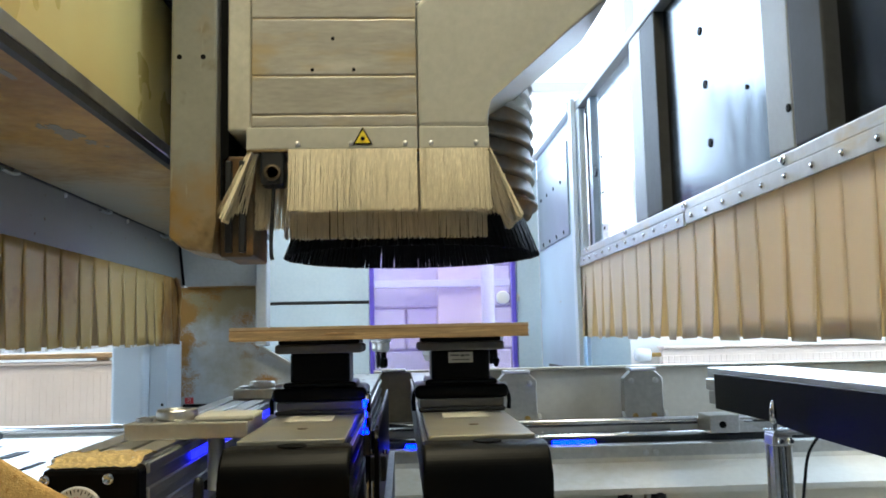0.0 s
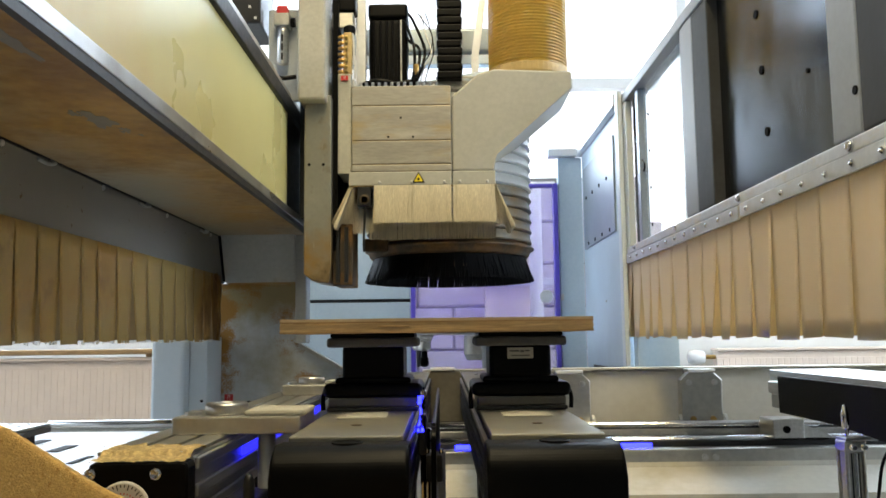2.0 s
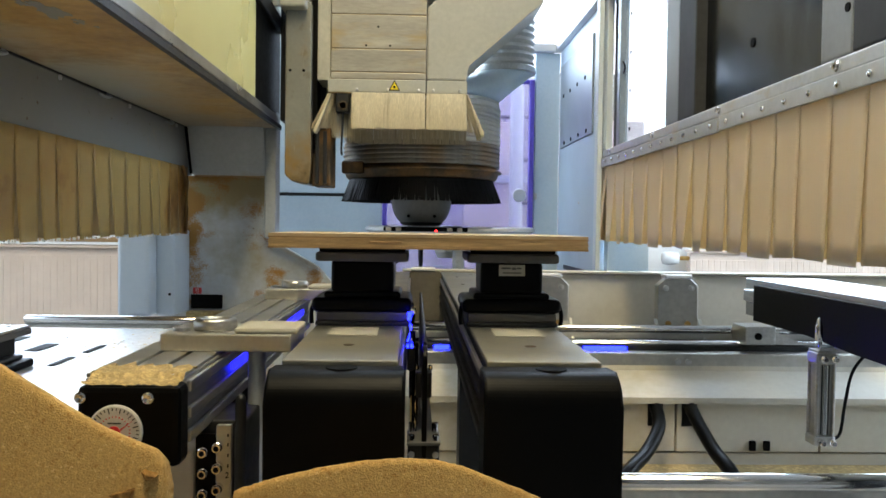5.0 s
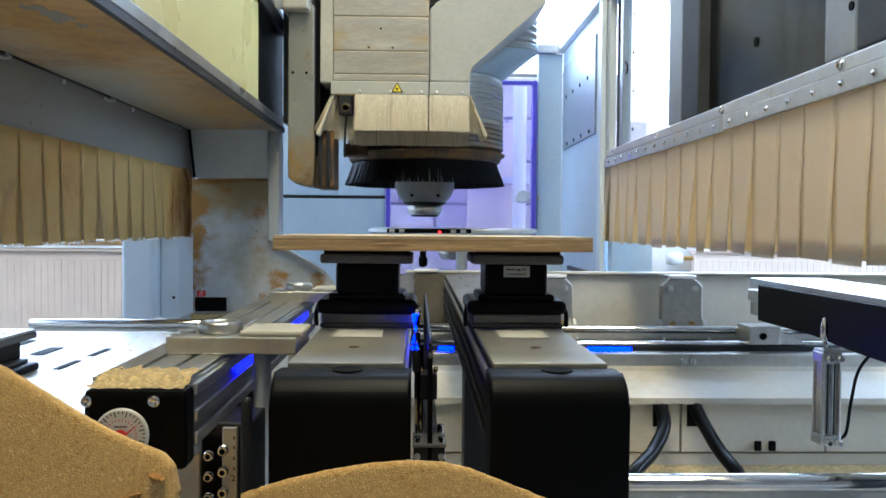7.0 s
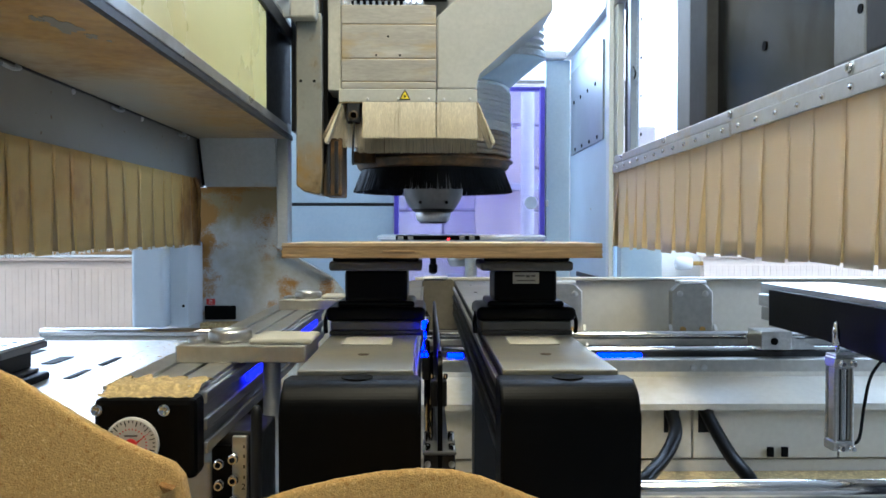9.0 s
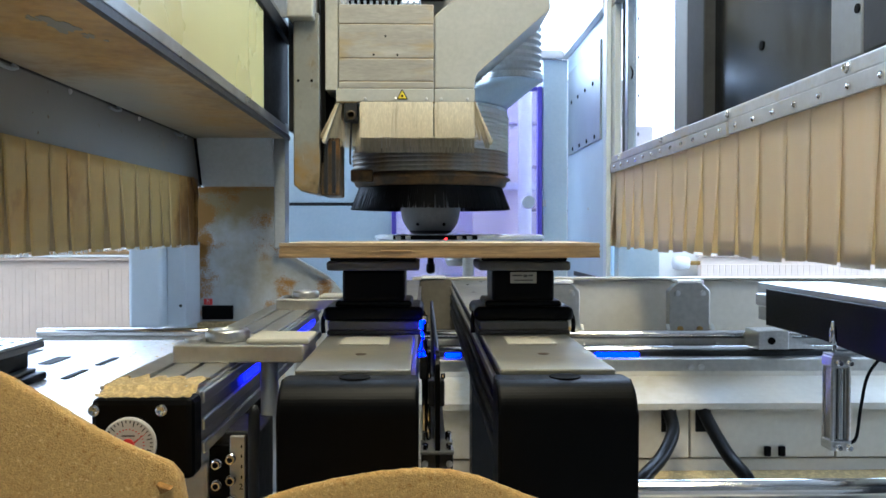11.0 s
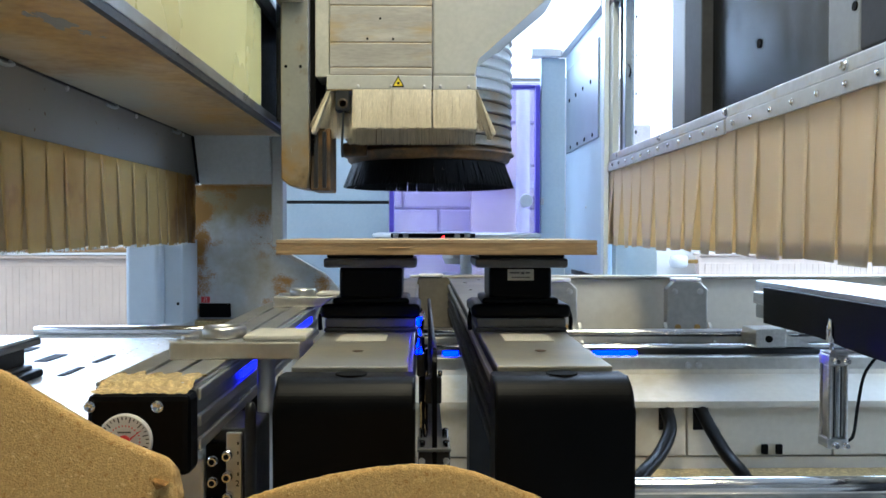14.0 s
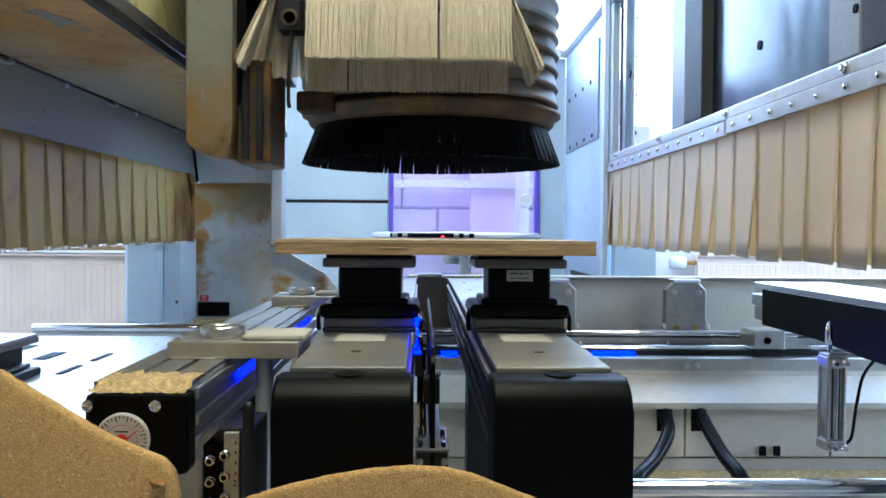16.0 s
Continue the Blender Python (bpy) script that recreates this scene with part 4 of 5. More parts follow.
fp = thing("vacuum_pod", "black vacuum pod with perforated silver plate on the slotted table", "vacuum pod", "vacuum pods")
part("base", box(-0.72, -0.55, 1.09, 1.216, 0.80, 0.812, 0.004), M_BLACK, fp)
part("collar", box(-0.712, -0.562, 1.097, 1.209, 0.812, 0.818, 0.003), M_GREYPLATE, fp)
part("neck", box(-0.71, -0.572, 1.10, 1.206, 0.818, 0.846, 0.003), M_BLACK, fp)
part("plate", box(-0.735, -0.5545, 1.085, 1.218, 0.846, 0.855, 0.002), M_GREYPLATE, fp)
part("top_sheet", box(-0.733, -0.5565, 1.087, 1.216, 0.855, 0.859, 0.001), M_ALUD, fp)
for i in range(6):
    for j in range(4):
        part("stud", lathe([(0.005, 0), (0.004, 0.0015)], (-0.712 + 0.027 * i, 1.108 + 0.029 * j, 0.859), 8), M_ALU, fp)

# ---- gantry arm ----
arm = thing("machine_gantry", "grey machine gantry with resin-stained underside and yellowed side panel", "gantry")
AX, AL, AZ, AT = -0.40, -0.66, 1.281, 1.59
part("underside", box(AL, AX - 0.0075, -0.4, 2.40, AZ, AZ + 0.012), M_RESIN, arm, "enamel underside with brown resin stains")
part("edge_trim", prism([(AX - 0.007, AZ - 0.0005), (AX, AZ + 0.002), (AX, AZ + 0.014), (AX - 0.007, AZ + 0.014)], -0.4, 2.46, "y"), M_DARK, arm)
part("edge_strip", box(AX - 0.018, AX + 0.001, -0.4, 2.43, AZ + 0.0145, AZ + 0.036, 0.002), M_EDGE, arm, "bright steel edge strip with dark smears")
part("side_panel", box(AX - 0.015, AX - 0.004, -0.4, 2.08, AZ + 0.0365, AT - 0.03), M_YELLOW, arm, "glossy yellowed side panel")
# black stretch where the side darkens gradually towards its end
part("dark_end", box(AX - 0.02, AX - 0.006, 2.081, 2.46, AZ + 0.0365, AT - 0.03), M_RUBBER, arm)
part("top_rail", box(AX - 0.03, AX + 0.006, -0.4, 2.46, AT - 0.029, AT + 0.01, 0.003), M_DARK, arm)
part("top_strip", box(AX - 0.03, AX + 0.0, -0.4, 2.46, AT + 0.0105, AT + 0.03, 0.003), M_ALUD, arm)
part("core", box(AL + 0.01, AX - 0.022, -0.4, 2.36, AZ + 0.013, AT), M_GREYPAINT, arm)
part("apron", box(AL - 0.012, AL - 0.0005, -0.4, 2.46, 1.145, AZ + 0.012), M_APRON, arm, "grey side apron above the curtain")
for k in range(6):
    part("apron_screw", lathe([(0.006, 0), (0.005, 0.003), (0.001, 0.004)], (AL - 0.0005, 0.45 + 0.37 * k, AZ - 0.008), 12, axis="x"), M_ALU, arm)
rp = random.Random(21)
for cx0, cy0, rx, ry in ((-0.478, 1.10, 0.016, 0.042), (-0.462, 1.155, 0.006, 0.014), (-0.497, 1.065, 0.006, 0.014), (-0.450, 1.185, 0.003, 0.006), (-0.470, 1.165, 0.003, 0.007), (-0.57, 0.74, 0.04, 0.06), (-0.44, 0.80, 0.008, 0.05)):
    rim = []
    for k in range(36):
        q = 2 * math.pi * k / 36
        f = 1 + 0.28 * math.sin(3 * q + cx0 * 90) + 0.16 * math.sin(7 * q + cy0 * 50) + rp.uniform(-0.13, 0.13)
        rim.append((cx0 + rx * f * math.cos(q), cy0 + ry * f * math.sin(q)))
    part("bare_patch", prism(rim, AZ - 0.0006, AZ - 0.0001, "z"), M_APRON, arm, "bare grey enamel where the resin has flaked off")
for y in (0.88, 1.325, 1.77, 2.22):
    part("apron_clip", tube([(AL + 0.004, y - 0.03, AZ - 0.010), (AL + 0.010, y - 0.01, AZ - 0.014), (AL + 0.014, y + 0.008, AZ - 0.010), (AL + 0.004, y + 0.014, AZ - 0.004)], 0.003, 8, steps=12), M_GREYPAINT, arm)
part("crease_strip", box(AL, AL + 0.003, -0.4, 2.37, AZ - 0.004, AZ - 0.0005), M_DARK, arm)

leg = arm
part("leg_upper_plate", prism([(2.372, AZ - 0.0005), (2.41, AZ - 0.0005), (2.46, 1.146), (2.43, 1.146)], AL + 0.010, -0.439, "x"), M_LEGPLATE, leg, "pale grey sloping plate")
part("plate_gap", prism([(2.375, AZ - 0.002), (2.40, AZ - 0.002), (2.45, 1.15), (2.433, 1.15)], AL + 0.001, AL + 0.0095, "x"), M_INK, leg)
part("weld_bead", tube([(-0.648, 2.446, 1.1445), (-0.58, 2.444, 1.146), (-0.50, 2.446, 1.144), (-0.44, 2.444, 1.146)], 0.0035, 8, ribs=0.0012, steps=60), M_RUSTY, leg)
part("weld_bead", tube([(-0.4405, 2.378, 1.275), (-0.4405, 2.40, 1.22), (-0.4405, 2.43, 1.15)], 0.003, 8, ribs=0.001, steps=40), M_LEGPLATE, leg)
part("lower_plate", prism([(-0.74, 1.144), (-0.43, 1.144), (-0.43, 0.965), (-0.29, 0.885), (-0.25, 0.84), (-0.25, 0.55), (-0.74, 0.55)], 2.45, 2.47, "y"), M_RUSTY, leg, "stained lower plate")
part("brace_rim", prism([(-0.432, 0.975), (-0.422, 0.975), (-0.422, 0.962), (-0.285, 0.884), (-0.285, 0.872), (-0.432, 0.955)], 2.425, 2.45, "y"), M_ALUD, leg)
part("edge_flange", box(-0.438, -0.405, 2.40, 2.47, 0.965, 1.33, 0.004), M_GREYPAINT, leg)
part("slot", box(-0.658, -0.566, 2.445, 2.4505, 0.757, 0.798, 0.003), M_INK, leg)
part("dust_ledge", box(-0.66, -0.48, 2.40, 2.449, 0.735, 0.752, 0.004), M_DUST, leg)
part("left_box", box(-0.802, -0.7135, 2.25, 2.45, 0.752, 0.985, 0.012, seg=4), M_PALEBLUE, leg)
part("left_strip", box(-0.713, -0.663, 2.30, 2.45, 0.752, 0.985, 0.003), M_PALEBLUE, leg)
part("strip_hole", lathe([(0.004, 0), (0.004, -0.001)], (-0.676, 2.2995, 0.81), 12, axis="y"), M_INK, leg)
part("foot", box(-0.78, -0.25, 2.35, 2.47, 0.0, 0.55), M_GREYPAINT, leg)
lab = part("warning_tag", box(-0.652, -0.627, 2.4465, 2.449, 0.800, 0.818), M_REDLAB, leg, "small red tag with a question and exclamation mark")


letters("?!", 0.018, pose(-0.6395, 2.446, 0.809, 90), M_LABEL, lab)

# ---- strip curtains ----


def curtain(x, y0, y1, ztop, zbot, step, side, label, material, sheet, far):
    """Overlapping vinyl strips hanging along y; side: the way their free edges curl; far(y): how much they shrink to the foot."""
    ob = thing("strip_curtain", label, "strip curtain", "strip curtains")
    r = random.Random(int(abs(x) * 1000))
    y = y0
    k = 0
    while y < y1:
        pitch = step * r.uniform(0.76, 1.24) * (0.93 + 0.2 * far(y))
        w = pitch + step * 0.12
        lift, twist = r.choice((0.0012, 0.002, 0.003, 0.0055)) * r.uniform(0.7, 1.2), r.uniform(-0.003, 0.003)
        taper = min(0.42, r.choice((0.08, 0.12, 0.18, 0.24)) * far(y) + 0.04)
        lean = taper * r.uniform(0.35, 1.0)
        bm = bmesh.new()
        rows, cols = 8, 6
        grid = []
        for i in range(rows + 1):
            u = i / rows
            line = []
            for j in range(cols + 1):
                v = j / cols
                out = 0.0007 * (1 - v) + (lift * 1.6 + 0.002) * u ** 1.4 * (1 - v) ** 1.8 + 0.0016 * math.sin(3.1 * v + k * 1.7) * u + twist * u * (v - 0.5)
                line.append(bm.verts.new((x - side * out, y + w * (v * (1 - taper * u ** 1.3) + lean * u ** 1.3), ztop + (zbot + 0.0025 * math.sin(k * 2.1 + v) - ztop) * u)))
            grid.append(line)
        for i in range(rows):
            for j in range(cols):
                bm.faces.new((grid[i][j], grid[i][j + 1], grid[i + 1][j + 1], grid[i + 1][j]))
        g = bmesh.ops.extrude_face_region(bm, geom=bm.faces[:])
        bmesh.ops.translate(bm, vec=(side * 0.0005, 0, 0), verts=[e for e in g["geom"] if isinstance(e, bmesh.types.BMVert)])
        part("strip", bm, material, ob, smooth=True)
        y += pitch
        k += 1
    # added sheet whose colour gives the slits their shade and glow
    part("back_sheet", box(min(x + side * 0.0045, x + side * 0.006), max(x + side * 0.0045, x + side * 0.006), y0 + 0.01, y - 0.002, zbot + 0.004, ztop), sheet, ob, "added back sheet toned like the shaded and glowing gaps")
    return ob


lc = curtain(AL + 0.004, 0.30, 2.33, 1.165, 0.975, 0.072, -1, "beige vinyl strip curtain along the gantry arm, browner towards far end and top", M_OLDCURTAIN, M_SLITSHADE, lambda y: 0.8)
# frayed hem; its white slivers also draw the light under the strips
hem = bmesh.new()
rh = random.Random(5)
for k in range(150):
    yy, hh = 0.32 + k * 0.0134 + rh.uniform(-0.004, 0.004), rh.uniform(0.001, 0.005)
    box(AL + 0.0035, AL + 0.0045, yy, yy + rh.uniform(0.003, 0.011), 0.976 - hh, 0.978, bm=hem)
part("frayed_light_hem", hem, M_HOSE, lc, "frayed hem with the lip of light put in as white slivers")
part("curled_strip", tube([(AL + 0.006, 2.335, 1.165), (AL + 0.014, 2.35, 1.13), (AL + 0.006, 2.375, 1.08), (AL + 0.008, 2.37, 1.02), (AL + 0.006, 2.36, 0.978)], 0.006, 10, steps=20), M_OLDCURTAIN, lc, "brown curled end strip", True)
part("clamp_rail", box(AL - 0.0135, AL - 0.001, 0.25, 2.36, 1.152, 1.168), M_GREYPAINT, lc)
HX = 0.535
rc = curtain(HX, 0.40, 2.38, 1.205, 0.969, 0.074, 1, "beige vinyl strip curtain hanging from the riveted hood rail", M_CURTAIN, M_GAPGLOW, lambda y: 0.35 + 2.0 * min(1.0, max(0.0, (y - 1.15) / 0.7)))
cr = part("clamp_rail", box(HX - 0.008, HX - 0.003, 0.35, 1.452, 1.184, 1.209, 0.001), M_HOODRAIL, rc, "riveted steel clamp rail")
cr2 = part("clamp_rail", box(HX - 0.008, HX - 0.003, 1.462, 2.40, 1.182, 1.207, 0.001), M_HOODRAIL, rc, "riveted steel clamp rail")
for k in range(26):
    y = 0.437 + 0.0752 * k
    part("rivet", lathe([(0.0052, 0), (0.0048, -0.0025), (0.003, -0.004), (0.0005, -0.0045)], (HX - 0.008, y, 1.1955), 12, axis="x"), M_CHROME, cr if y < 1.457 else cr2)

# ---- glazed hood on the right ----
hood = thing("safety_hood", "grey steel safety hood with polished sheet panels", "machine hood")
part("lower_rail", box(HX - 0.004, HX + 0.03, 0.2, 2.42, 1.2095, 1.231, 0.003), M_HOODRAIL, hood)
for k in range(5):
    part("rail_bolt", lathe([(0.0075, 0), (0.0075, -0.002), (0.005, -0.0025), (0.005, -0.006), (0.0005, -0.0065)], (HX - 0.004, 0.639 + 0.4105 * k, 1.2205), 14, axis="x"), M_CHROME, hood)
    part("bolt_washer", lathe([(0.009, 0), (0.009, -0.0012), (0.0078, -0.0014)], (HX - 0.004, 0.639 + 0.4105 * k, 1.2205), 18, axis="x"), M_GALV, hood)
# dark entries are recess shade beside the posts, drawn as boxes
for y0, y1, d, m in ((0.93, 1.019, 0.05, M_RECESSDARK), (1.02, 1.10, 0.05, M_FRAME), (1.60, 1.702, 0.05, M_RECESSDARK), (1.7025, 1.79, 0.05, M_FRAME), (2.35, 2.42, 0.018, M_PALEBLUE)):
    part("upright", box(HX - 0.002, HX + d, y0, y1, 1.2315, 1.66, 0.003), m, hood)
part("upper_rail", box(HX - 0.004, HX + 0.05, 0.2, 2.42, 1.6605, 1.69, 0.003), M_FRAME, hood)
for y0, y1 in ((0.2, 0.93), (1.10, 1.60)):
    part("pane", box(HX + 0.02, HX + 0.024, y0 + 0.001, y1 - 0.001, 1.232, 1.66), M_SMOKED, hood, "polished steel sheet with holes")
# mirroring panel made clear; the sky behind replaces its reflection
part("pane", box(HX + 0.02, HX + 0.024, 1.791, 2.229, 1.232, 1.66), M_PANE, hood, "reflective panel drawn as a clear pane").visible_shadow = False
part("panel_edge", box(HX + 0.006, HX + 0.03, 2.23, 2.262, 1.232, 1.66, 0.002), M_INSET, hood)
part("closed_panel", box(HX + 0.02, HX + 0.036, 2.263, 2.349, 1.232, 1.66), M_RECESSDARK, hood)
for k in range(4):
    part("pane_rivet", lathe([(0.005, 0), (0.005, -0.002)], (HX + 0.02, 2.17, 1.27 + 0.1 * k), 10, axis="x"), M_INK, hood)
for y, z, rr in ((1.377, 1.322, 0.008), (1.387, 1.434, 0.008), (1.40, 1.54, 0.008), (1.21, 1.375, 0.004), (1.015, 1.29, 0.006)):
    part("pane_hole", lathe([(rr, 0), (rr, -0.002)], (HX + 0.02 if y > 1.1 else HX - 0.002, y if y > 1.1 else 1.03, z), 14, axis="x"), M_INK, hood)
part("cable", tube([(HX + 0.015, 2.25, 1.66), (HX + 0.012, 2.31, 1.58), (HX + 0.015, 2.26, 1.48), (HX + 0.012, 2.20, 1.435), (HX + 0.025, 2.30, 1.42)], 0.0025, 8), M_RUBBER, hood, "thin black cable")
part("stand", box(HX + 0.01, HX + 0.04, 2.345, 2.40, 0.0, 1.209), M_BLUEGREY, hood)
part("stand_front", box(HX + 0.01, HX + 0.04, 0.1, 0.16, 0.0, 1.23), M_GREYPAINT, hood)
part("end_board", box(HX + 0.042, HX + 0.13, 2.36, 2.39, 0.4, 0.985), M_BLUEGREY, hood)

# ---- chipboard in front of the camera ----


def chipboard(outline, y0, y1, label):
    r = random.Random(len(outline))
    pts = []
    for (a, b), (c, d) in zip(outline, outline[1:]):
        n = max(1, int(math.hypot(c - a, d - b) / 0.003))
        for k in range(n):
            u = k / n
            pts.append((a + (c - a) * u + r.uniform(-1, 1) * 0.00025, b + (d - b) * u + r.uniform(-1, 1) * 0.00025))
    pts.append(outline[-1])
    # torn board: the face leans back to the upper edge, the foot stands on the floor
    bm = bmesh.new()
    steps = [(0.0, 0.0), (0.03, 0.004), (0.08, 0.016), (0.2, 0.05), (0.4, 0.11), (0.7, 0.2), (1.0, 0.29)]
    rowsv = []
    for x, z in pts:
        col = [bm.verts.new((x, y1 + 0.012, z - 0.003))]
        for u, dz in steps:
            col.append(bm.verts.new((x + r.uniform(-1, 1) * 0.0004, y1 - (y1 - y0) * u - r.uniform(0, 0.0002), z - dz + r.uniform(-1, 1) * 0.0006)))
        col += [bm.verts.new((x, y0, 0.0)), bm.verts.new((x, y1 + 0.012, 0.0))]
        rowsv.append(col)
    m = len(rowsv[0])
    for a, b in zip(rowsv, rowsv[1:]):
        for j in range(m):
            bm.faces.new((a[j], a[(j + 1) % m], b[(j + 1) % m], b[j]))
    bm.faces.new(rowsv[0]), bm.faces.new(list(reversed(rowsv[-1])))
    bmesh.ops.recalc_face_normals(bm, faces=bm.faces[:])
    return solid("chipboard_offcut", bm, M_CHIP, label, "chipboard", "chipboard offcuts", smooth=True)


torn = chipboard([(-0.43, 0.999), (-0.265, 0.922), (-0.205, 0.885), (-0.19, 0.878), (-0.176, 0.872), (-0.166, 0.868), (-0.159, 0.860), (-0.156, 0.845), (-0.157, 0.82)], 0.47, 0.53, "rough brown chipboard offcut with a torn corner")
# dark wedges stand for the shaded cracks at the torn corner
M_TORN = mat("crack_dark_board", (0.36, 0.19, 0.055), 0.95, vary=0.3, scale=300, bump=0.8, fine=500, spec=0.1)
for a, b, c in (((-0.170, 0.857), (-0.1605, 0.8535), (-0.1665, 0.851)), ((-0.190, 0.842), (-0.174, 0.846), (-0.178, 0.836)), ((-0.176, 0.832), (-0.163, 0.838), (-0.166, 0.824))):
    part("crack_wedge", prism([a, b, c], 0.5185, 0.529, "y", bev=0.0008), M_TORN, torn, "dark wedge drawn for a shaded crack in the board")
chipboard([(-0.115, 0.842), (-0.090, 0.850), (-0.060, 0.857), (-0.035, 0.861), (-0.010, 0.863), (0.012, 0.862), (0.03, 0.858), (0.05, 0.850), (0.08, 0.838)], 0.48, 0.53, "rough brown chipboard offcut with a rounded top edge")

# ---- tool carousel ----
SX, SY = 0.014, 2.62
CX, CY = 0.112, 2.80
car = thing("tool_carousel", "white disc tool carousel with black gripper rim and red light", "tool carousel", at=(CX, CY, 0))
part("disc", lathe([(0.05, 0.985), (0.27, 0.985), (0.285, 0.992), (0.285, 1.0), (0.27, 1.006), (0.05, 1.008)], (0, 0, 0), 64), M_WHITE, car, smooth=False)
part("hub", lathe([(0.04, 0.90), (0.05, 0.92), (0.05, 1.008), (0.03, 1.0095)], (0, 0, 0), 28), M_ALUD, car)
ca = tagged(new("gripper_cover"), "black gripper cover with a red indicator light", "gripper")
cb = box(-0.10, 0.155, 2.505, 2.56, 0.990, 1.004, 0.003)
part("cover", cb, M_BLACK, ca)
part("indicator", box(0.055, 0.063, 2.501, 2.506, 0.990, 0.996, 0.002), M_RED, ca, "red indicator light")
for x in (-0.085, -0.055, 0.10, 0.13):
    part("finger", box(x - 0.008, x + 0.008, 2.498, 2.506, 0.991, 1.002, 0.002), M_ALU, ca)
part("post", rod(0.018, 0.99, (0.13, 2.56, 0.0), "z", 18), M_GREYPAINT, ca)
part("carousel_stand", rod(0.03, 0.90, (CX, CY, 0.0), "z", 20), M_GREYPAINT, car)


def tool(label, kind):
    """A tool in its holder; the origin is the spindle face."""
    ob = thing("milling_tool", label, "milling tool", "tools of the carousel")
    part("flange", lathe([(0.020, 0.012), (0.031, 0.010), (0.031, 0.002), (0.026, -0.002), (0.026, -0.008), (0.020, -0.012)], n=28), M_ALU, ob, smooth=False)
    part("collet_nut", lathe([(0.021, -0.012), (0.0215, -0.034), (0.018, -0.040), (0.010, -0.042)], n=24), M_ALU if kind != 2 else M_DARK, ob)
    if kind == 0:
        part("cutter", lathe([(0.010, -0.042), (0.010, -0.062), (0.014, -0.064), (0.014, -0.088), (0.006, -0.094)], n=20), M_INK, ob, "black cutter")
    elif kind == 1:
        part("cutter", lathe([(0.008, -0.042), (0.008, -0.075), (0.006, -0.095), (0.001, -0.1)], n=16), M_DARK, ob, "slender dark drill")
    else:
        part("cutter", lathe([(0.006, -0.042), (0.007, -0.07), (0.012, -0.072), (0.012, -0.08), (0.005, -0.1)], n=16), M_INK, ob, "black profile cutter")
    return ob


tool_a = tool("silver tool holder with a black cutter, moved by the spindle", 1)
tool_b = tool("silver tool holder with a stepped black cutter", 0)
others = [tool("silver tool holder hanging in the carousel", k % 3) for k in range(5)]

# ---- drilling head on the carriage ----
FY = 2.25
hc = thing("head_carriage", "dirty steel slide carriage with air regulator and black motor", "machine carriage")
head = thing("drilling_head", "brushed steel drilling head with pale brush skirt and warning triangle", "machine head")
cv = [(1.574, 1.625), (1.482, 1.572), (1.42, 1.480), (1.400, 1.418)]
for a, b in cv:
    part("cover_plate", box(-0.236, 0.020, FY, FY + 0.25, a, b, 0.002), M_COVER, head)
    part("seam", box(-0.235, 0.019, FY + 0.0012, FY + 0.24, a - 0.002, a), M_SEAM, head)
part("base_strip", box(-0.243, 0.0195, FY - 0.003, FY + 0.26, 1.364, 1.399, 0.002), M_CREAM, head)
part("base_strip", box(0.0215, 0.131, FY - 0.002, FY + 0.26, 1.364, 1.399, 0.002), M_CREAM, head)
part("strip_dirt", box(-0.242, 0.131, FY - 0.004, FY + 0.01, 1.3605, 1.3638, 0.001), M_SEAM, head, "brown resin line along the strip")
part("side_cover", box(-0.272, -0.237, FY + 0.002, FY + 0.25, 1.395, 1.66, 0.003), M_OLDCREAM, head)
for k in range(13):
    part("top_screw", rod(0.004, 0.012, (-0.215 + 0.0165 * k, FY + 0.01, 1.625), "z", 8), M_ALU, head)
for x, z in ((-0.11, 1.54), (-0.142, 1.49), (-0.078, 1.49)):
    part("screw_hole", lathe([(0.003, 0), (0.003, -0.001)], (x, FY, z), 10, axis="y"), M_INK, head)
for x in (-0.165, -0.083, 0.0, 0.04, 0.11):
    part("strip_bolt", lathe([(0.004, 0), (0.004, -0.003), (0.001, -0.004)], (x, FY - 0.003, 1.372), 10, axis="y"), M_ALU, head)
tri = part("warning_triangle", prism([(-0.0805, 1.370), (-0.0495, 1.370), (-0.065, 1.398)], FY - 0.0045, FY - 0.0032, "y"), M_INK, head, "yellow warning triangle with a black border")
part("triangle_face", prism([(-0.0765, 1.3725), (-0.0535, 1.3725), (-0.065, 1.393)], FY - 0.0055, FY - 0.0046, "y"), M_YELLAB, tri)
part("triangle_symbol", lathe([(0.0035, 0), (0.0035, -0.0006)], (-0.065, FY - 0.0056, 1.379), 8, axis="y"), M_INK, tri)
duct = part("suction_duct", prism([(0.021, 1.40), (0.021, 1.596), (0.09, 1.655), (0.133, 1.668), (0.334, 1.660), (0.336, 1.615), (0.131, 1.445), (0.131, 1.40)], FY + 0.001, FY + 0.22, "y", bev=0.006), M_CREAM, head, "cream sheet-metal suction duct")
part("hose_flange", lathe([(0.106, 1.662), (0.108, 1.668), (0.108, 1.690), (0.104, 1.692)], (0.232, FY + 0.11, 0), 48), M_BRASSY, head, "tan hose clamp ring")
bm = lathe([(0.1005 + (0.006 if k % 4 in (1, 2) else 0), 1.69 + 0.00215 * k) for k in range(300)], (0.232, FY + 0.11, 0), 64)
part("suction_hose", bm, M_GOLD, head, "amber corrugated suction hose", False)
part("z_slide", prism([(-0.356, 1.60), (-0.287, 1.60), (-0.287, 1.16), (-0.292, 1.114), (-0.335, 1.122), (-0.356, 1.14)], FY - 0.01, FY + 0.12, "y", bev=0.004), M_SLIDE, hc, "dirty steel slide plate")
